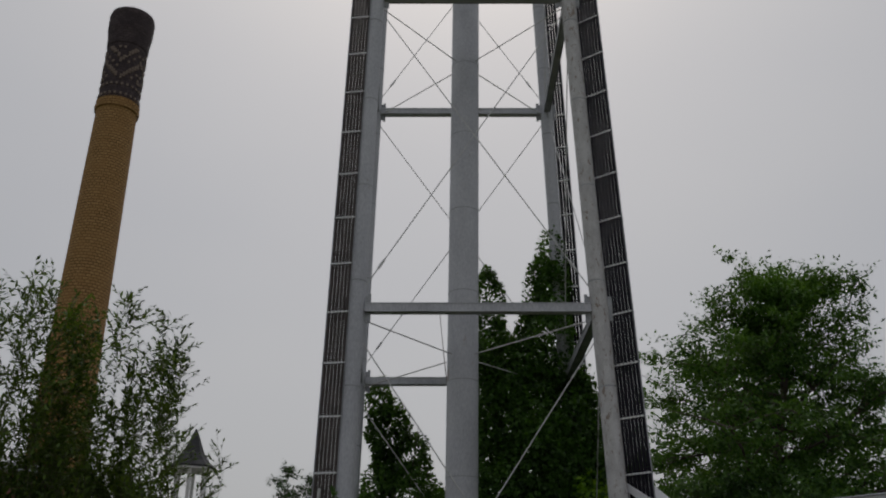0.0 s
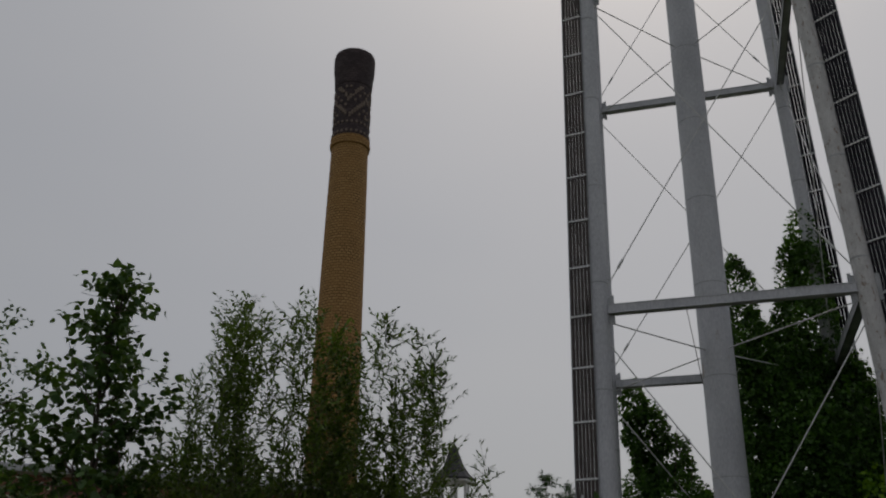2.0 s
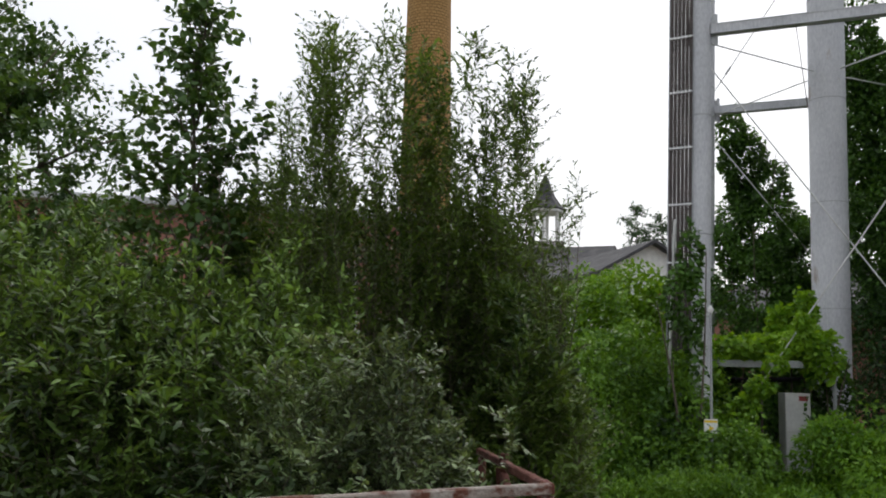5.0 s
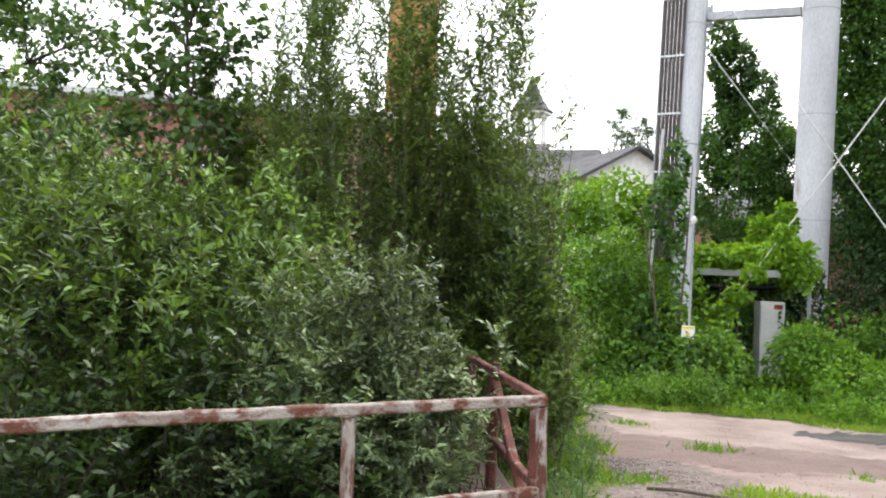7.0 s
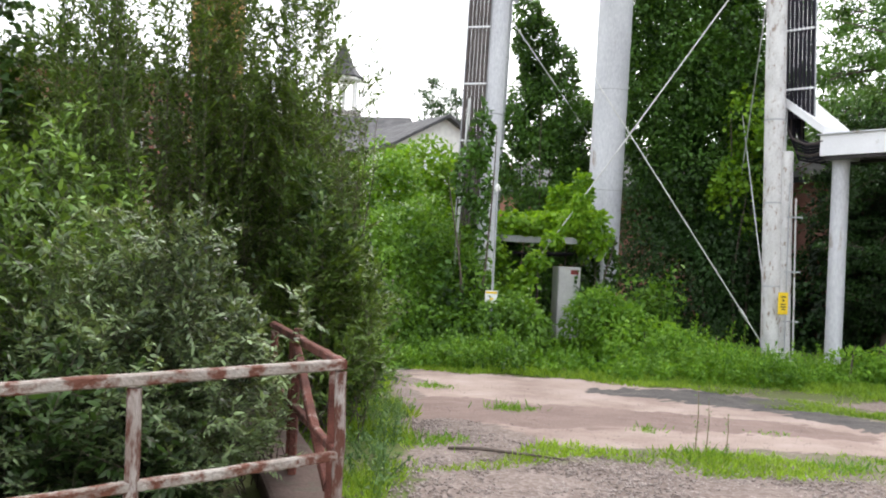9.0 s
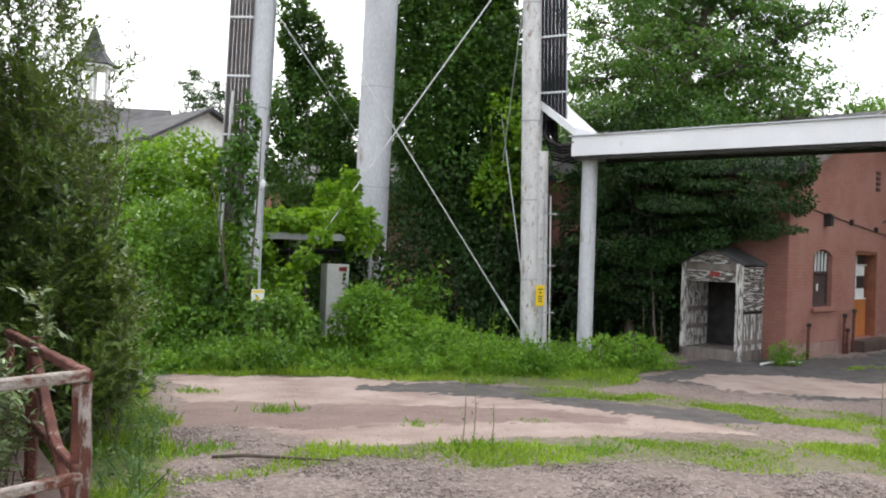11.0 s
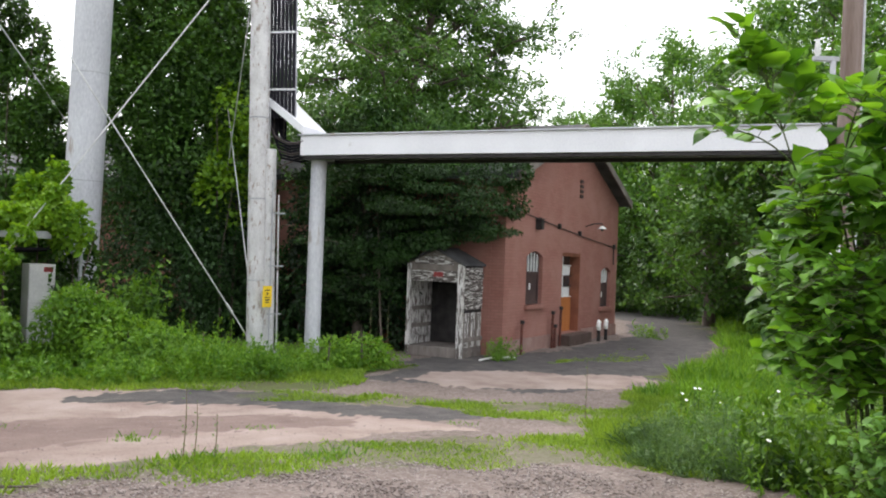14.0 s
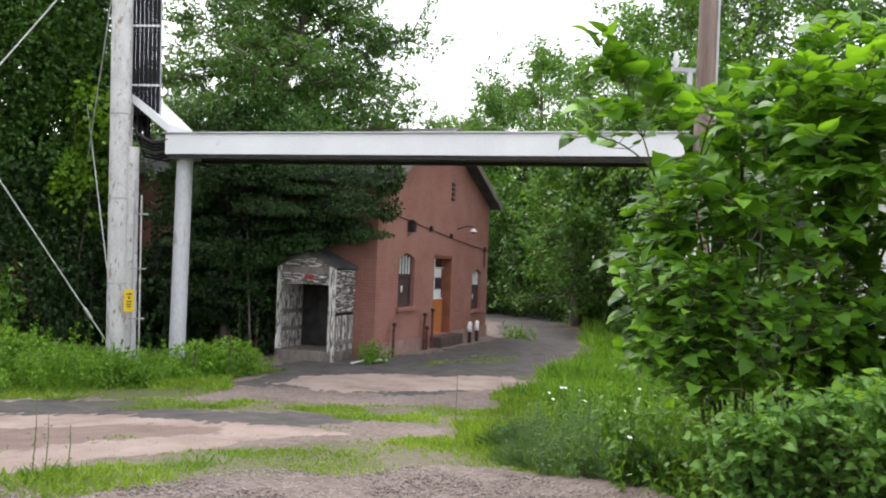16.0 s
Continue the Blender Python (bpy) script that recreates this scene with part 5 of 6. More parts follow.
v4 = [spot(a, r) for a, r in ((4.6, 20.4), (6.4, 20.5), (8.4, 20.6), (9.6, 20.4), (7.6, 20.9), (9.4, 20.3), (8.6, 21))]
vine("ivy", 86, [(*v4[0], 2.7, .9, .5, .24), (*spot(3.3, 20.4), 2.6, .5, .4, .2), (*v4[1], 2.7, .8, .5, .25), (*v4[2], 2.8, .6, .5, .4), (*v4[3], 2.5, .45, .5, .6), (*v4[4], 3.2, .35, .3, .45), (*v4[6], 3.6, .25, .25, .4)], 6500, .14, .11, LEAF_BRIGHT, "bright green vines over the low shelter roof", gap=-.2)
vine("ivy", 88, [(*spot(9.7, 20.6), 1.7, .5, .5, 1.0), (*spot(8.2, 21.6), 1.2, .7, .4, 1.3), (*spot(5.6, 21.0), 1.3, 1.0, .4, 1.2), (*spot(3.8, 21), 1.1, .8, .4, 1.3)], 6500, .13, .10, LEAF_VINE, "green vines under the low shelter roof")
vine("yew_shrub", 94, [(*by_wall(-.8, 2.9), 2.6, .8, .8, 2.3), (*by_wall(-.8, 4.4), 2.5, .9, .9, 2.5), (*by_wall(-.45, 1.4), 3.3, .7, .8, .7), (*by_wall(-.7, 6.4), .7, .9, .9, 1.1), (*by_wall(-.7, 2.3), 1.4, .4, .4, 1.4)], 17000, .12, .055, LEAF_INNER_SHADE, "evergreen growth coloured near black as shade against the side wall", gap=-.7, stems=1)
pads, prng = [], R(941)
while len(pads) < 62:
    n_, rise = prng.uniform(-.1, 4.7), prng.random()
    zp = (2.55 if n_ < 2.4 else .9) + rise * (1.75 if n_ < 2.4 else 3.3)
    up_ = -.35 - prng.random() * (1.0 if n_ < 1.0 else 1.6) * (1.15 - .5 * abs(rise - .5))
    q = by_wall(up_, n_)
    if math.hypot(q[0] - 7.93, q[1] - 17.82) > 1.5:
        pads.append((*q, zp, prng.uniform(.4, .75), prng.uniform(.4, .75), prng.uniform(.07, .14)))
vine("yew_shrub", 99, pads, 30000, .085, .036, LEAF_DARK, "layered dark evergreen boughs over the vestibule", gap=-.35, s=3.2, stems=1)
vine("maple_growth", 89, [(*by_wall(.0, 1.2), 4.9, 1.0, .9, .55), (*by_wall(.6, 2.4), 5.4, 1.2, 1.2, .8), (*by_wall(-.6, 2.6), 4.8, 1.1, 1.1, .7), (*by_wall(-.5, 4.4), 5.2, 1.2, 1.2, .9)], 9000, .12, .065, LEAF_TREE, "low green boughs over the eave of the building", gap=-.3, s=2.6, stems=1)
vine("ivy", 95, [(*spot(18.5, 23.2), 5.6, .55, .5, .9), (*spot(18.9, 23.0), 4.6, .6, .5, .9), (*spot(18.2, 23.0), 3.6, .7, .5, 1.0)], 3600, .15, .11, LEAF_BRIGHT, "sunny yellow-green shoots on the vine wall", gap=-.1)
vine("undergrowth", 97, [(*spot(40.8, 46), 2.4, 2.6, 2, 3.0), (*spot(43.5, 44), 2.2, 2.6, 2, 3.0), (*spot(46.5, 42), 2.2, 2.6, 2, 3.2), (*spot(49.5, 40), 2.0, 2.6, 2, 3.2), (*spot(53, 37), 1.8, 2.6, 2, 3.2), (*spot(57, 34), 1.6, 2.6, 2, 3.2), (*spot(61, 31), 1.4, 2.4, 2, 3.2)], 46000, .18, .11, LEAF_VINE, "shaded undergrowth below the woods along the lane", gap=-.6, s=1.2)
vine("yew_shrub", 98, [(*by_wall(-.1, -.26), 4.2, .4, .28, .4), (*by_wall(-.15, -.2), 3.5, .45, .3, .3), (*by_wall(-1.25, 1.3), 2.55, .45, .5, .14), (*by_wall(-1.35, 2.1), 2.3, .5, .5, .2), (*by_wall(-.6, .3), 3.0, .5, .4, .2)], 5200, .10, .045, LEAF_DARK, "dark boughs hanging over the eave and vestibule", gap=-.3, s=3.0, stems=0)
# bright hedge between the willows and the tower
hd = [spot(a, r) for a, r in ((-1.2, 21), (-3, 21.5), (.6, 21.5), (-4.6, 20), (-2, 18.8), (.6, 18.6), (-5, 18), (1.6, 20.2))]
vine("hedge", 90, [(*hd[0], 3.1, 1.3, 1, 1.5), (*hd[1], 2.8, 1.4, 1, 1.5), (*hd[2], 2.7, 1.0, 1, 1.4), (*hd[7], 1.9, .9, .8, 1.2)], 14000, .13, .10, LEAF_BRIGHT, "bright yellow-green vine thicket behind the tower leg", gap=-.25)
vine("hedge", 91, [(*hd[3], 2.4, 1.4, 1, 1.9), (*hd[4], 1.5, 1.4, 1, 1.6), (*hd[5], 1.2, 1.0, .8, 1.3), (*hd[6], 1.3, 1.5, 1, 1.6), (*hd[7], 1.4, 1.0, .8, 1.3)], 19000, .11, .065, LEAF_BROAD, "green thicket of shrubs beyond the gravel", gap=-.3)
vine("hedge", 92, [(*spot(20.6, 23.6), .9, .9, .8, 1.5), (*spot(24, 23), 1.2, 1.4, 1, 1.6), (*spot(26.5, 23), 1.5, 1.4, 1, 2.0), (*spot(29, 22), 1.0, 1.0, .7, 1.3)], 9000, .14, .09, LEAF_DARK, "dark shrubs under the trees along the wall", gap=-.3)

# ---- the willow thicket behind the railing ----
def shrub(name, seed, stems, L, W, mat, n_leaf, stem_r, twig_len, twigs, label, shape="diamond", droop=.05, wild=.4):
    """Upright shoots (foot, tip, bow) with side twigs, each set with leaves."""
    rng = R(seed)
    fx, fy, fz = stems[0][0]
    root = empty(name, fx, fy, fz, label=label, category="shrub")
    o = np.array([fx, fy, fz])
    segs, bm_segs, rad = [], [], []
    for foot, tip, bow in stems:
        f, t = np.array(foot) - o, np.array(tip) - o
        mid = (f + t) / 2 + np.array([bow[0], bow[1], .15])
        us = np.linspace(0, 1, 9)[:, None]
        pts = (1 - us) ** 2 * f + 2 * us * (1 - us) * mid + us ** 2 * t + rng.normal(size=(9, 3)) * .02
        for i in range(8):
            bm_segs.append((pts[i], pts[i + 1]))
            rad.append((stem_r * (1 - i / 8.5), stem_r * (1 - (i + 1) / 8.5)))
            if i >= 3:
                segs.append((pts[i], pts[i + 1]))
        for _ in range(twigs):
            u = .16 + .82 * rng.random() ** .75
            i = min(7, int(u * 8))
            p = pts[i] + (pts[i + 1] - pts[i]) * (u * 8 - i)
            d = unit((pts[i + 1] - pts[i])[None])[0] * .75 + rng.normal(size=3) * np.array([.6, .6, .3])
            q = p + unit(d[None])[0] * twig_len * rng.uniform(.5, 1.15) * (1.15 - .7 * u)
            segs.append((p, q))
            bm_segs.append((p, q))
            rad.append((stem_r * .3, .002))
    rad = np.array(rad)
    v, f = tubes(np.array(bm_segs), rad[:, 0], rad[:, 1])
    tagged(raw_mesh("branchwork", v, f, BARK, root), kind="stuff")
    P, A, N = sprig_leaves(rng, np.array(segs), n_leaf, droop, wild)
    z = rng.uniform(.65, 1.25, len(P))
    leaves("foliage", P, A, N, L * z, W * z, mat, root, shape)
    return root

def fan(seed, n, az0, az1, r0, r1, top, foot_spread=.5, low=.35):
    """Stems whose tips follow a skyline: top maps azimuth to elevation in degrees."""
    rng = R(seed)
    out = []
    for _ in range(n):
        az, r = rng.uniform(az0, az1), rng.uniform(r0, r1)
        x, y = spot(az, r)
        el = np.interp(az, *zip(*top))
        zt = 2.2 + r * math.tan(radians(el)) * 1.0
        zt = zt if rng.random() < .3 else zt - rng.random() ** 1.5 * (zt - .3) * (1 - low)
        fx, fy = spot(min(az + rng.normal() * 1.5, -7.6), r + rng.normal() * .3)
        fx, fy = fx + rng.normal() * foot_spread * .3, fy + rng.normal() * foot_spread * .3
        fz = float(ground_z(np.array([fx]), np.array([fy]))[0]) - .05
        out.append(((fx, fy, fz), (x, y, zt), rng.normal(size=2) * .25))
    return out

def clumps(seed, n, per, az0, az1, low, top, r_low, r_high, spread=.26):
    """Stems in clumps with gaps between: each clump a bough that ends below the skyline, nearer ones lower."""
    rng = R(seed)
    out = []
    for _ in range(n):
        az = rng.uniform(az0, az1)
        hi = np.interp(az, *zip(*top))
        f = rng.random() ** .8
        el = low + (hi - low) * f
        r = r_low + (r_high - r_low) * f + rng.normal() * .18
        c = np.array([*spot(az, r), 2.2 + r * math.tan(radians(el))])
        back = np.array([*spot(az + rng.normal() * 3, r + .7 + rng.random() * .5), 0])
        back[2] = float(ground_z(back[:1], back[1:2])[0]) - .05
        for _ in range(per):
            tip = c + rng.normal(size=3) * spread * np.array([1, 1, .6])
            tip[2] = min(tip[2], 2.2 + math.hypot(tip[0], tip[1]) * math.tan(radians(hi)))
            foot = back + np.array([*rng.normal(size=2) * .12, 0])
            out.append((tuple(foot), tuple(tip), (back[:2] - c[:2]) * .35 + rng.normal(size=2) * .08))
    return out

SKY_W = [(-28, 13), (-25, 15), (-22.5, 18.5), (-21.2, 21.6), (-19.5, 20), (-17.8, 22), (-16.5, 20.8), (-15.2, 19.6), (-14, 19.4), (-12.6, 19), (-11.6, 21.2), (-10.5, 18.5), (-8.9, 19.8), (-8, 17.5), (-7.3, 16.2), (-6, 13), (-4.9, 13.2), (-3.6, 10)]
shrub("willow_bush", 101, fan(201, 62, -24.5, -15.5, 8.0, 9.6, SKY_W, low=.45), .068, .027, LEAF_WILLOW, 12, .006, .62, 36, "tall willow bush with slender upright shoots")
shrub("willow_bush", 102, fan(202, 58, -15.5, -7.6, 8.4, 10.2, SKY_W, low=.4), .068, .027, LEAF_WILLOW, 12, .006, .62, 36, "dark willow bush in front of the chimney foot")
shrub("willow_bush", 114, fan(214, 18, -16.4, -12.2, 8.2, 9.2, SKY_W, low=.5), .068, .027, LEAF_WILLOW, 13, .006, .6, 40, "thin willow shoots before the chimney shaft")
shrub("willow_bush", 103, fan(203, 9, -8, -4.4, 8.6, 10, [(-8, 15.5), (-6.8, 10), (-6, 9), (-4.9, 13), (-3.4, 8.5)]), .075, .021, LEAF_WILLOW, 9, .012, .35, 20, "thin willow shoots at the edge of the thicket")
shrub("willow_bush", 104, fan(204, 90, -27, -6.0, 9.0, 10.8, [(-27, 11), (-15, 12), (-9, 9), (-7, 6.5), (-6, 4.5)], 1.0, .45), .08, .032, LEAF_WILLOW, 15, .009, .55, 36, "dark inner growth of the willow thicket")
sap = []
for az, el in ((-32.6, 15.4), (-33.5, 13.6), (-31.6, 14.6), (-25.6, 16.9), (-25.0, 15.2), (-26.2, 15), (-27.4, 13.8), (-30.6, 13), (-33, 12), (-31, 12.5), (-28, 12.5), (-26.5, 12)):
    x, y = spot(az, 9.8)
    fx, fy = spot(-29.3 + (az + 29.3) * .6, 9.9)
    sap.append(((fx, fy, -.8), (x, y, 2.2 + 9.8 * math.tan(radians(el))), (0, 0)))
shrub("poplar_shoots", 105, sap, .085, .08, LEAF_POPLAR, 4, .009, .5, 30, "young poplar shoots with round leaves", "heart", .4)
x, y = spot(-29.1, 9.8)
tree("poplar_sapling", R(16), x, y, -.8, 7.2, .95, .38, 36, 5, 3, 5, .088, .082, LEAF_POPLAR, tilt=.75, trunk_r=.05, twig=.3, shape="heart", profile=lambda u: max(.3, (1 - u) ** .45), label="slender young poplar with loose round leaves", category="tree")
shrub("shrub", 106, clumps(206, 60, 6, -47, -20.8, -1.5, [(-47, 12.5), (-40.6, 11.2), (-37, 10), (-35.2, 9), (-34, 7.0), (-31, 7.0), (-28, 8.0), (-23.4, 7.8), (-20.8, 5)], 5.6, 7.9, .26), .078, .025, LEAF_SHRUB, 12, .010, .46, 20, "broad dull green shrub behind the railing", "lance")
shrub("shrub", 107, clumps(207, 26, 4, -47, -18, -20, [(-47, -3), (-30, -4), (-24, -5), (-18, -7)], 4.3, 5.2, .24), .075, .026, LEAF_SHADED_SHRUB, 9, .008, .34, 14, "leafy green shrub close behind the railing", "lance", .1, .5)
shrub("grey_willow", 108, clumps(208, 40, 5, -25, -12.2, -15, [(-25, -.5), (-21.5, .6), (-18, 1.6), (-15.3, 1.7), (-13.4, -.6), (-12.2, -3)], 4.7, 5.5, .2), .055, .017, LEAF_SILVER, 12, .006, .3, 16, "low grey-leaved willow against the railing", "lance")
shrub("shrub", 109, fan(209, 56, -10.5, -4.8, 7.4, 9.0, [(-10.5, 5), (-8, 4), (-4.8, -2.5)], .8, .3), .075, .029, LEAF_WILLOW, 14, .007, .45, 36, "dark shrub filling the bank by the head wall")
# Undergrowth in the shaded leaf colour, so the hollow before it stays dark.
vine("thicket", 93, [(*spot(-40, 10.5), .6, 1.6, 1, 3.0), (*spot(-33, 10.8), .4, 1.7, 1, 3.0), (*spot(-26, 11), .5, 1.7, 1, 3.2), (*spot(-19, 11), .8, 1.7, 1, 3.4), (*spot(-12.5, 11.2), .8, 1.4, 1, 3.2), (*spot(-8, 11.4), .4, .9, 1, 2.6)], 42000, .11, .06, LEAF_SHADED_SHRUB, "dense dark undergrowth at the back of the thicket", gap=-.75)

# a vine grown up the foot of the tie rod before the shelter
r0, r1 = leg_at(-1, -1, .15), leg_at(1, -1, Z1 - .55)
rod_vine = []
for k in range(7):
    c = Matrix.Translation((TX, TY, 0)) @ Matrix.Rotation(TURN_T, 4, "Z") @ (r0 + (r1 - r0) * (.06 + .048 * k))
    rod_vine.append((c.x, c.y - .04, c.z, .30 - .02 * k, .16, .26 - .015 * k))
vine("ivy", 87, rod_vine, 2100, .11, .085, LEAF_BRIGHT, "bright vine climbing the foot of a tie rod", gap=-.4, s=4.0, stems=1)

# ---- the large-leaved shrub by the lane ----
def spray(seed, n, az0, az1, r0, r1, top, base):
    rng = R(seed)
    out = []
    for _ in range(n):
        az, r = rng.uniform(az0, az1), rng.uniform(r0, r1)
        el = np.interp(az, *zip(*top))
        lo_ = np.interp(az, [46, 49, 53, 70], [8, 0, -5, -7])
        el = el if rng.random() < .25 else min(lo_, el - .5) + rng.random() * (el - min(lo_, el - .5))
        az += 3.2 * max(0, 51.5 - az) / 2 if el > 2.5 else 0
        x, y = spot(az, r)
        z = 2.2 + r * math.tan(radians(el))
        out.append(((base[0] * .45 + x * .55 + rng.normal() * .2, base[1] * .45 + y * .55 + rng.normal() * .2, .35), (x, y, z), (rng.normal() * .2, rng.normal() * .2)))
    return out

def aim(az, el, r):
    x, y = spot(az, r)
    return np.array([x, y, 2.2 + math.hypot(x, y) * math.tan(radians(el))])

def large_leaved(name, seed, boughs, base, L, mat, label, stems, pairs=7, bare=.3):
    """A few main stems; boughs arch out of the nearest one with large hanging leaves set in pairs."""
    rng = R(seed)
    root = empty(name, base[0], base[1], base[2], label=label, category="shrub")
    o = np.array(base)
    segs, rad, P, A, N, K = [], [], [], [], [], []
    nodes = []
    for end in stems:
        e = np.array(end) - o
        foot = np.array([e[0] * .3, e[1] * .3, -.1])
        mid = np.array([e[0] * .5, e[1] * .5, e[2] * .55])
        us = np.linspace(0, 1, 13)[:, None]
        pts = (1 - us) ** 2 * foot + 2 * us * (1 - us) * mid + us ** 2 * e
        for k in range(12):
            segs.append((pts[k], pts[k + 1]))
            rad.append((.024 - .0015 * k, .0225 - .0015 * k))
        nodes += list(pts[1:])
    nodes = np.array(nodes)
    for tip, size in boughs:
        t = np.array(tip) - o
        far = np.linalg.norm((nodes - t) * np.array([1, 1, 1.3]) + np.array([0, 0, .35]), axis=1)
        start = nodes[int(np.argmin(far))]
        mid = (start + t) / 2 + np.array([0, 0, .12 + .12 * np.linalg.norm(t - start)])
        us = np.linspace(0, 1, 9)[:, None]
        pts = (1 - us) ** 2 * start + 2 * us * (1 - us) * mid + us ** 2 * t
        for k in range(8):
            segs.append((pts[k], pts[k + 1]))
            rad.append((.009 - .0008 * k, .0082 - .0008 * k))
        d = unit((pts[8] - pts[0])[None])[0]
        side = unit(np.cross(d, [0, 0, 1])[None])[0]
        for k in range(pairs):
            u = bare + (1 - bare) * (k + .5 * rng.random()) / pairs
            i = min(7, int(u * 8))
            p = pts[i] + (pts[i + 1] - pts[i]) * (u * 8 - i)
            for s in (-1, 1):
                stalk = unit((side * s * .9 + d * .5 + rng.normal(size=3) * .3 + np.array([0, 0, .25]))[None])[0]
                q = p + stalk * rng.uniform(.05, .14)
                segs.append((p, q))
                rad.append((.004, .003))
                P.append(q)
                A.append(stalk * .7 + d * .35 + rng.normal(size=3) * .3 - np.array([0, 0, rng.uniform(.0, .55)]))
                N.append(d * .3 + rng.normal(size=3) * .25 + np.array([0, 0, .95]))
                K.append(size * rng.uniform(.45, 1.2) * (1.1 - .35 * u))
        P.append(pts[8])
        A.append(d + np.array([0, 0, -.2]))
        N.append(np.array([0, 0, 1.0]) + rng.normal(size=3) * .2)
        K.append(size * .55)
    rad = np.array(rad)
    v, f = tubes(np.array(segs), rad[:, 0], rad[:, 1], 4)
    tagged(raw_mesh("branchwork", v, f, STEM, root), kind="stuff")
    K = np.array(K)
    leaves("foliage", np.array(P), np.array(A), np.array(N), L * K, L * .86 * K, mat, root, "heart")
    return root

TOP_C, EDGE_C = [(49, 5), (52, 8), (54.5, 9.8), (58, 10.8), (59.5, 12.6), (62, 14.2), (66, 13.6), (72, 14.5)], [(-7, 53), (-5, 51.5), (-2.5, 51), (1, 50.3), (3, 51.4), (6, 53), (8, 54), (15, 58)]
brng, boughs = R(210), []
while len(boughs) < 190:
    el = brng.uniform(-7, 14)
    az = brng.uniform(np.interp(el, *zip(*EDGE_C)), 72)
    if el < np.interp(az, *zip(*TOP_C)) - .6:
        boughs.append((aim(az, el, brng.uniform(6.5, 8.3)), 1.0 if el > 1 else .72))
for k in range(100):
    az = brng.uniform(50.6, 54.5) if k < 40 else brng.uniform(51.5, 71)
    boughs.append((aim(az, brng.uniform(-8.0, 0), brng.uniform(6.3, 7.6)), .6))
for k in range(46):
    el = brng.uniform(-6.5, 4)
    boughs.append((aim(np.interp(el, *zip(*EDGE_C)) - .7 + brng.random() * 2.6, el, brng.uniform(6.7, 7.8)), .85))
for az in np.arange(54.5, 71, 1.1):
    boughs.append((aim(az, np.interp(az, *zip(*TOP_C)) + brng.normal() * .5, brng.uniform(7.0, 8.2)), 1.0))
stems = [aim(a, e, r) for a, e, r in ((54.5, 6, 8.2), (56, 8.5, 8.4), (58.5, 9.5, 8.6), (61, 12, 8.4), (63, 13, 8.6), (66, 12.5, 8.4), (69, 12, 8.6), (53.5, 2, 8.0), (57, 3, 7.8), (62, 4, 7.8), (67, 4, 7.8))]
large_leaved("catalpa_shrub", 110, boughs, (7.2, 4.5, .4), .235, LEAF_BIG, "lush shrub with large heart-shaped green leaves", stems)
reach = [(aim(a, e, r), 1.0) for a, e, r in ((48.0, 13.9, 7.1), (48.7, 12.4, 7.1), (49.6, 11.5, 7.2), (50.6, 11.2, 7.4), (52.0, 10.4, 7.5), (46.9, 8.0, 7.0), (47.8, 9.6, 7.0), (50.2, 9.2, 7.3), (53, 9.2, 7.5))]
large_leaved("catalpa_branch", 111, reach, (7.2, 4.5, .4), .22, LEAF_BIG, "leafy branches reaching out over the lane", [aim(53.5, 8.2, 7.6), aim(50.5, 10, 7.3)], 6, .3)
shrub("raspberry_shrub", 112, spray(212, 70, 55, 72, 5.4, 6.6, [(54, -10), (57, -8.5), (62, -6.5), (72, -4)], (5.6, 3.2)), .065, .048, LEAF_BRAMBLE, 6, .005, .4, 24, "low brambles with pale green leaves", "heart", .35)
shrub("maple_shrub", 113, spray(213, 40, 55, 72, 7.8, 9.0, [(55, 4), (60, 6), (66, 10), (72, 12)], (7.4, 4.2)), .09, .08, LEAF_BROAD, 4, .009, .5, 20, "green maple saplings behind the large leaves", "heart", .35)

# ---- weeds and grass ----
def scatter(rng, poly, n):
    xs, ys_ = zip(*poly)
    P = np.stack([rng.uniform(min(xs), max(xs), n * 3), rng.uniform(min(ys_), max(ys_), n * 3)], 1)
    q = np.stack([P[:, 0], P[:, 1], P[:, 0] * 0], 1)
    P = P[inside(P[:, 0] + .35 * lumps(q, 1.6, 2), P[:, 1] + .35 * lumps(q, 1.9, 7), poly)][:n]
    return P

def grass(name, seed, poly, n, h, w, mat, label, bend=.5, patchy=-.4, s=1.5):
    rng = R(seed)
    P = scatter(rng, poly, n)
    f3 = np.stack([P[:, 0], P[:, 1], P[:, 0] * 0], 1)
    P = P[lumps(f3, s) + .3 * rng.normal(size=len(P)) > patchy]
    z = ground_z(P[:, 0], P[:, 1])
    B = np.stack([P[:, 0], P[:, 1], z - .01], 1)
    A = unit(rng.normal(size=B.shape) * np.array([bend, bend, .1]) + np.array([0, 0, 1]))
    N = unit(rng.normal(size=B.shape))
    k = rng.uniform(.5, 1.3, len(B)) * (1 + .35 * lumps(B, .9))
    return tagged(leaves(name, B, A, N, h * k, w * k, mat), label, "grass", kind="stuff")

grass("grass", 301, GRASS_NEAR, 60000, .075, .013, GRASS, "short bright green grass strip on the gravel", .9, -.15, 2.6)
grass("grass", 302, GRASS_MID, 22000, .07, .014, GRASS, "short grass strip beside the asphalt", .9, .05, 3.0)
grass("grass", 303, [(-.5, 15.3), (1.3, 15.1), (3, 14.6), (4.9, 14.3), (6.1, 13.4), (8.1, 15.3), (9.4, 16.2), (9.3, 17.6), (5, 16.6), (0, 17)], 34000, .11, .018, GRASS, "grass edge in front of the tower weeds", .8, -.1)
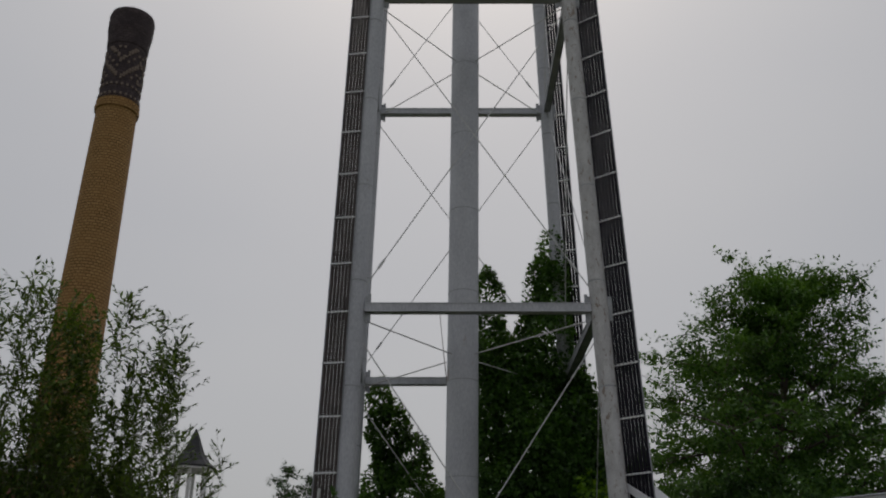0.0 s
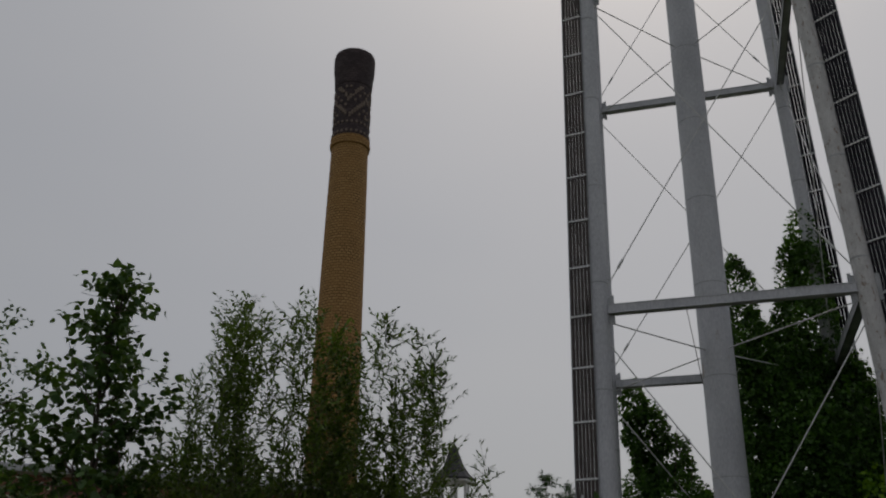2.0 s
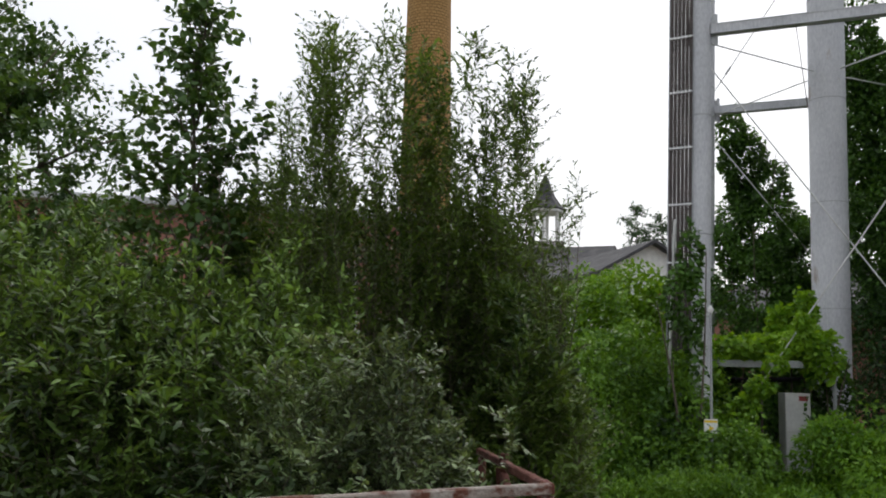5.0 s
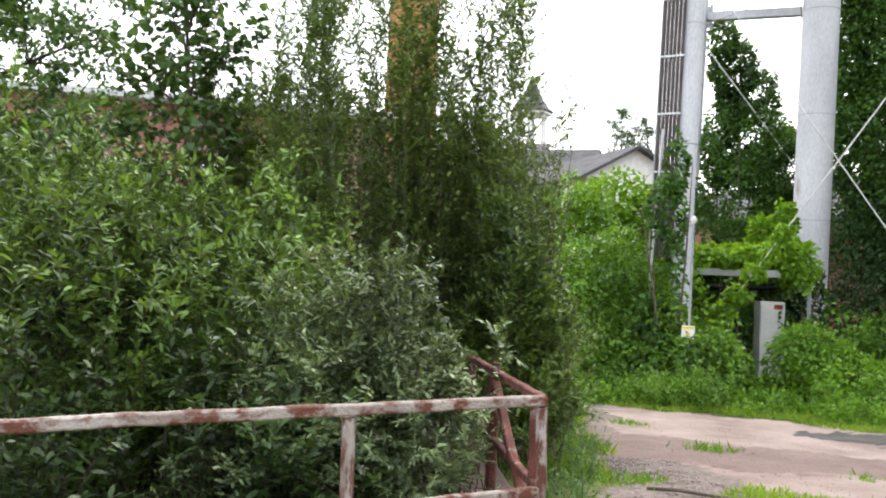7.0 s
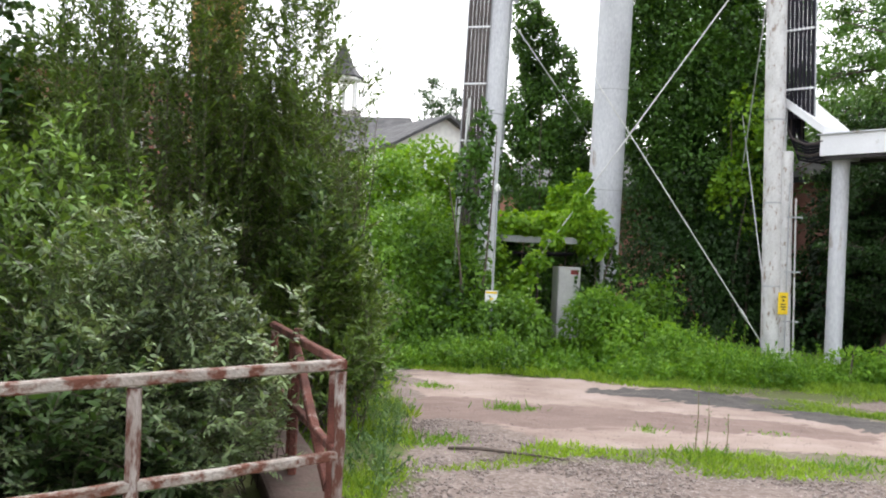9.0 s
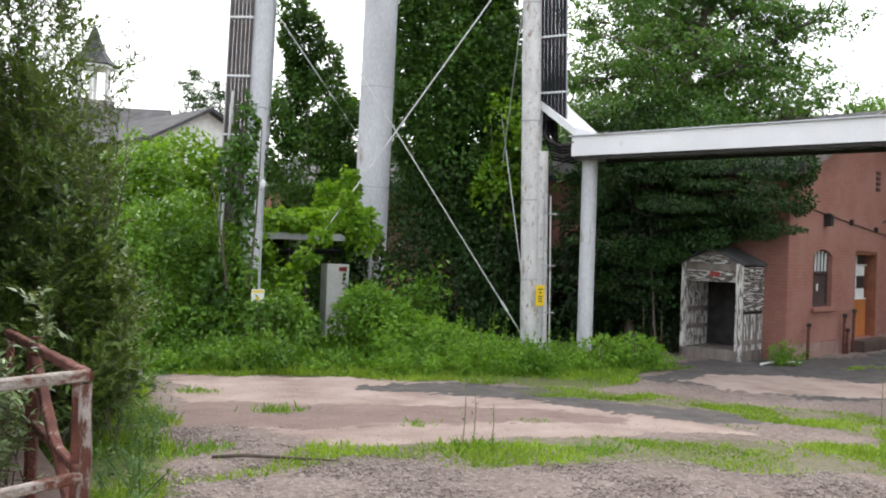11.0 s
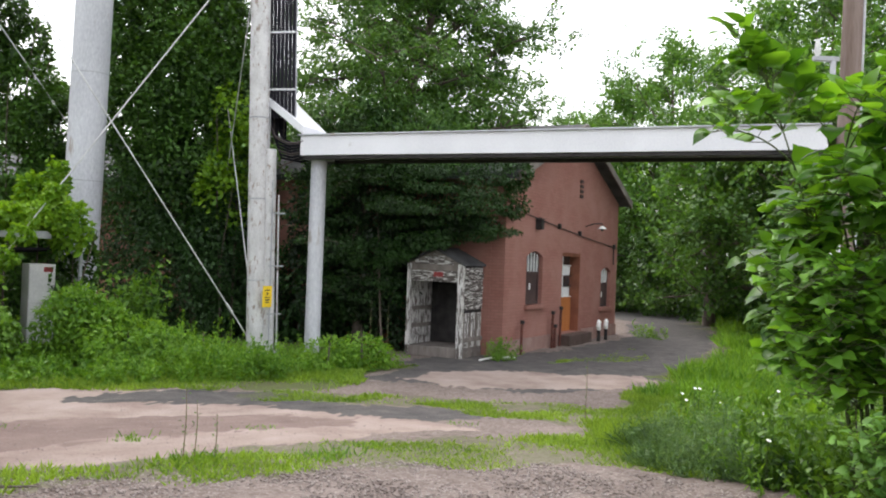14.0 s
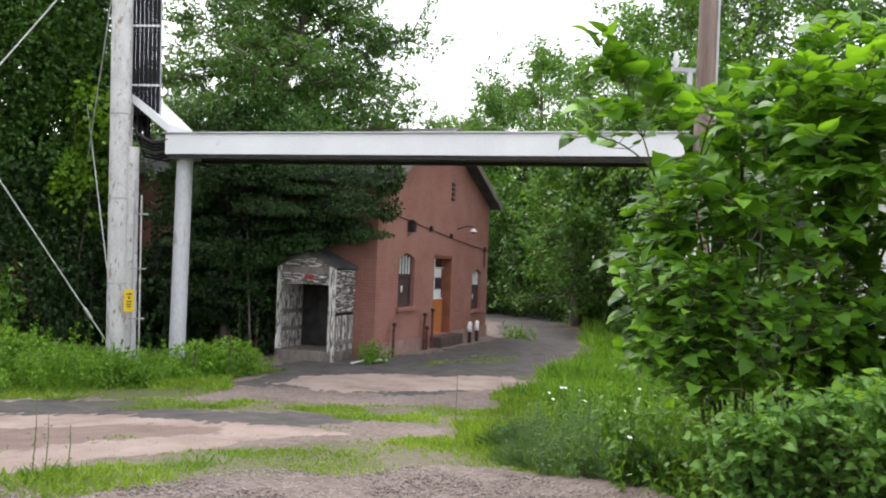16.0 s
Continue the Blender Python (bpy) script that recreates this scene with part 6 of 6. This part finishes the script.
grass("grass", 304, [(-.5, 5), (-.15, 6), (-.3, 8), (-.5, 11), (-.8, 15), (-3, 15), (-2, 9)], 22000, .13, .014, GRASS, "long grass along the head wall", .7, -.2)
grass("grass", 305, [(5.3, 6.5), (6.2, 7.2), (8.4, 9.4), (11.5, 11.9), (16, 14), (14, 9), (9.5, 7.2), (7.2, 6.7)], 42000, .14, .010, GRASS, "tall meadow grass beside the lane", .7, -.2)
grass("grass", 306, [(6.0, 6.5), (7.2, 7.6), (8.8, 8.2), (9.2, 6.6), (7.6, 5.2), (6.2, 5.0)], 30000, .22, .005, GRASS_GREY, "feathery grey-green weeds under the shrub", 1.5, -.3, 2.4)
grass("grass", 307, [(19.5, 16.8), (25.6, 22.3), (32, 30.2), (38, 36), (38, 28), (24, 15)], 16000, .35, .05, LEAF_WEED, "grass verge along the far lane", .7, -.6)
grass("grass", 308, [(12.2, 15.8), (15, 16.6), (17.4, 17.9), (15, 15.3)], 4000, .06, .02, GRASS, "thin grass in the asphalt", .8, .1)

def weeds(name, seed, poly, plants, h, L, W, mat, label, per=34, edge=None):
    rng = R(seed)
    P = scatter(rng, poly, plants)
    z = ground_z(P[:, 0], P[:, 1])
    hh = h * rng.uniform(.35, 1.1, len(P)) * (1 + .55 * lumps(np.stack([P[:, 0], P[:, 1], z], 1), 1.3)) * np.where(rng.random(len(P)) < .06, 1.7, 1)
    segs = np.stack([np.stack([P[:, 0], P[:, 1], z - .05], 1), np.stack([P[:, 0] + rng.normal(size=len(P)) * .12, P[:, 1] + rng.normal(size=len(P)) * .12, z + hh], 1)], 1)
    Q, A, N = on_segments(rng, segs, per, .07 * h, .15, .25)
    k = rng.uniform(.6, 1.3, len(Q))
    v, f = leaf_arrays(Q, A, N, L * k, W * k)
    v2_, f2 = tubes(segs, .006, .003)
    ob = raw_mesh(name, np.concatenate([v, v2_]), np.concatenate([f, f2 + len(v)]), mat)
    return tagged(ob, label, "weeds", kind="stuff")

weeds("weeds", 329, [(1.7, 15.8), (3.2, 15.4), (3.4, 19.6), (2.0, 19.8)], 260, .3, .09, .045, LEAF_WEED, "low green weeds before the cabinet")
weeds("weeds", 330, [(3.0, 15.0), (5, 14.7), (6.2, 14.9), (6, 19), (3.4, 19.5)], 560, .46, .085, .036, LEAF_WEED, "knee-high green weeds beside the cabinet")
weeds("weeds", 320, [(-1.4, 15.6), (1.7, 15.3), (1.9, 19), (-1.5, 20)], 720, .5, .09, .04, LEAF_BROAD, "knee-high green weeds in front of the tower")
weeds("weeds", 321, [(5.2, 15.0), (6.4, 14.9), (8.2, 15.9), (9.0, 16.6), (8.9, 18.2), (5.5, 18)], 520, .32, .07, .03, LEAF_WEED, "bright weeds round the tower leg and post")
weeds("weeds", 322, [(-.6, 17.9), (1.75, 17.8), (2.0, 19.4), (-1, 19.4)], 240, 1.15, .14, .07, LEAF_BROAD, "tall leafy weeds before the cabinet", 44)
weeds("weeds", 323, [(3.4, 18.4), (4.9, 18.4), (4.9, 19.6), (3.6, 19.8)], 90, 1.35, .15, .08, LEAF_BROAD, "sumac-like weeds beside the cabinet", 50)
weeds("weeds", 324, [(-3.2, 9), (-.9, 9), (-.8, 15), (-3.5, 16)], 420, .7, .09, .04, LEAF_WEED, "weeds along the edge of the gravel")
weeds("weeds", 325, [(11.4, 16.3), (12.0, 16.2), (12.1, 16.7), (11.5, 16.9)], 30, .5, .08, .03, LEAF_BROAD, "weeds at the foot of the vestibule")
weeds("weeds", 326, [(20, 19.4), (21, 20), (20.6, 20.9), (19.8, 20.4)], 20, .35, .07, .035, LEAF_BROAD, "weeds at the corner of the building")
weeds("weeds", 327, [(5.6, 4.6), (6.4, 6.0), (8.6, 8.2), (12, 11), (13, 9.4), (8.5, 3.4), (6, 3.2)], 520, .36, .07, .025, LEAF_WEED, "meadow weeds under the shrubs")
weeds("weeds", 332, [(5.9, 6.2), (7.2, 7.5), (8.8, 8.1), (9.2, 6.6), (7.4, 5.2), (6.2, 5.0)], 420, .38, .06, .011, GRASS_GREY, "fine feathery grey-green weeds before the shrub", 60)
weeds("weeds", 333, [(-.42, 5.2), (-.3, 5.8), (-.42, 7.6), (-.6, 10), (-.9, 10), (-.7, 6.4)], 80, .28, .05, .013, GRASS_GREY, "fine grey-green weeds along the head wall")
weeds("weeds", 331, [(5.6, 3.6), (6.1, 5.2), (7.0, 6.0), (8.6, 5.8), (8.4, 3.2), (6, 2.8)], 420, .62, .085, .04, LEAF_BROAD, "dark green weeds at the foot of the shrub")
grass("grass", 309, [(11, 11.2), (16, 14.2), (20, 16.6), (26, 20), (30, 18), (18, 9), (13, 8)], 30000, .3, .03, LEAF_WEED, "rough grass beyond the lane", .8, -.9)
weeds("weeds", 328, [(22, 17.5), (28, 23), (34, 30), (40, 30), (28, 16)], 260, 1.3, .2, .1, LEAF_WOODS, "undergrowth along the far lane")

# daisies
rng = R(340)
P = scatter(rng, [(5.9, 6.4), (8.0, 8.4), (9.5, 9.8), (11, 9), (8, 5.2), (6.0, 4.8)], 11)
for x, y in P:
    z = float(ground_z(np.array([x]), np.array([y]))[0])
    fl = empty("daisy", x, y, z, label="white daisy standing in the meadow grass", category="flower", group="daisies in the meadow")
    h = rng.uniform(.3, .6)
    part("stem", tb([(0, 0, -.02), (.02, 0, h)], .004, 4), STEM, fl)
    part("flower_head", tb([(.02, 0, h), (.02, -.005, h + .012)], [.010, .024], 9), PETAL, fl)
# tall dry stalks on the gravel
for x, y, hh in ((2.25, 7.7, .62), (2.36, 7.75, .5), (2.5, 7.65, .4), (8.6, 16.6, 1.35), (8.9, 16.4, 1.2), (8.3, 9.6, .8)):
    z = float(ground_z(np.array([x]), np.array([y]))[0])
    st = empty("weed_stalk", x, y, z, label="single thin weed stalk rising from the ground", category="weed", group="weed stalks")
    part("stem", tb([(0, 0, -.02), (.02, .01, hh * .6), (.01, 0, hh)], [.005, .004, .002], 5), STALK, st)
    seg = np.array([[[0, 0, 0], [.01, 0, hh]]] * 3)
    Q, A, N = on_segments(rng, seg, 8, .010, .1, .5)
    leaves("foliage", Q, A, N, .035, .010, GRASS_GREY, st)

def tuft(x, y, h, n, seed, wide=.12):
    """A small clump of blades standing by itself."""
    rng_ = R(seed)
    z = float(ground_z(np.array([x]), np.array([y]))[0])
    root = empty("grass_tuft", x, y, z, label="small green weed tuft standing alone on the gravel", category="weed", group="tufts on the gravel")
    B = np.stack([rng_.normal(size=n) * wide, rng_.normal(size=n) * wide, np.full(n, -.01)], 1)
    A = unit(rng_.normal(size=B.shape) * np.array([.7, .7, .1]) + np.array([0, 0, 1]))
    tagged(leaves("foliage", B, A, unit(rng_.normal(size=B.shape)), h * rng_.uniform(.3, 1.0, n), .012, LEAF_WEED, root, "lance"), kind="stuff")

for k, (x, y, h, n) in enumerate(((-.1, 13.4, .12, 160), (.15, 13.3, .08, 60), (.85, 10.75, .16, 150), (1.05, 10.9, .10, 60), (3.6, 7.55, .13, 70), (3.35, 7.45, .15, 80), (4.05, 7.95, .10, 60), (2.2, 9.4, .10, 60), (3.7, 9.75, .08, 50), (6.2, 9.5, .07, 40), (2.35, 7.75, .16, 80), (.1, 7.9, .12, 140), (-.05, 7.6, .12, 120))):
    tuft(x, y, h, n, 400 + k)

# a fallen stick on the gravel and scraps by the vestibule
stk = empty("fallen_stick", .45, 7.3, 0, label="thin dark fallen stick on the gravel", category="stick")
zs = float(ground_z(np.array([.6]), np.array([7.2]))[0])
part("stick", tb([(-.35, .05, zs + .02), (-.1, .0, zs + .035), (.3, -.12, zs + .03), (.62, -.2, zs + .02)], [.014, .016, .012, .006], 6), BARK, stk)
scr = empty("scrap_pipe", 11.6, 16.6, .03, 35, label="pale plastic pipe lying before the vestibule", category="pipe")
part("pipe", tb([(-.55, 0, 0), (.7, -.1, 0)], .025, 8), PIPE_WHITE, scr)
rag = empty("white_scrap", 12.1, 16.55, .0, 20, label="crumpled white scrap on the asphalt", category="litter")
part("sheet", bx(-.16, .16, -.1, .1, 0, .05, .02), PIPE_WHITE, rag)

# leafy mounds in the weed bed
vine("bush", 96, [(*spot(4.4, 17.5), .55, .75, .6, .75), (*spot(2.6, 17.8), .5, .7, .6, .7), (*spot(5.6, 17.9), .45, .5, .5, .65), (*spot(.4, 17.6), .4, .8, .6, .6)], 7000, .11, .06, LEAF_BROAD, "dark green bushes standing in the weeds", gap=-.5)
vine("bush", 97, [(*spot(10.0, 18.4), .7, .7, .6, .8), (*spot(11.4, 18.2), .5, .7, .6, .7), (*spot(13.2, 17.6), .35, .8, .6, .55)], 5200, .13, .055, LEAF_WEED, "bright leafy bushes beside the cabinet", gap=-.45)
vine("bush", 98, [(*spot(15.0, 17.4), .3, .8, .5, .45), (*spot(17.4, 17.2), .2, .7, .5, .35), (*spot(24.8, 17.4), .25, .6, .5, .4), (*spot(27.0, 17.8), .25, .6, .5, .45)], 4600, .10, .045, LEAF_WEED, "bright weeds mounded round leg and post", gap=-.4)

# loose stones on the gravel
def pebbles(name, seed, poly, n, size, mat, label):
    rng = R(seed)
    P = scatter(rng, poly, n)
    k = size * rng.uniform(.5, 1.6, len(P)) ** 1.5
    C = np.stack([P[:, 0], P[:, 1], ground_z(P[:, 0], P[:, 1]) + k * .25], 1)
    a = rng.uniform(0, math.tau, len(P))
    X = np.stack([np.cos(a), np.sin(a), a * 0], 1) * k[:, None]
    Y = np.stack([-np.sin(a), np.cos(a), a * 0], 1) * (k * rng.uniform(.6, 1, len(P)))[:, None]
    Z = np.array([[0, 0, 1]]) * (k * rng.uniform(.4, .8, len(P)))[:, None]
    V = np.stack([C + X, C + Y, C - X, C - Y, C + Z, C - Z], 1).reshape(-1, 3)
    f = np.array([[0, 1, 4], [1, 2, 4], [2, 3, 4], [3, 0, 4], [1, 0, 5], [2, 1, 5], [3, 2, 5], [0, 3, 5]])
    F = (f[None] + np.arange(len(P))[:, None, None] * 6).reshape(-1, 3)
    return tagged(raw_mesh(name, V, F, mat), label, "gravel", kind="stuff")

STONE = leaf_material("gravel_stone", (.13, .10, .09), (.36, .31, .285), 0.0, .9, 3.0)
pebbles("gravel", 350, [(-.3, 5), (6, 4), (5.5, 6.6), (4, 6.9), (1.3, 7.3), (.3, 9.5), (-.4, 9)], 18000, .010, STONE, "loose grey and pink gravel stones")
pebbles("gravel", 351, [(.3, 9), (1.3, 8), (4, 8.7), (8, 9), (7.6, 10.2), (5.4, 10.6), (3, 14), (-.3, 14)], 2600, .005, STONE, "scattered gravel stones on the packed yard")
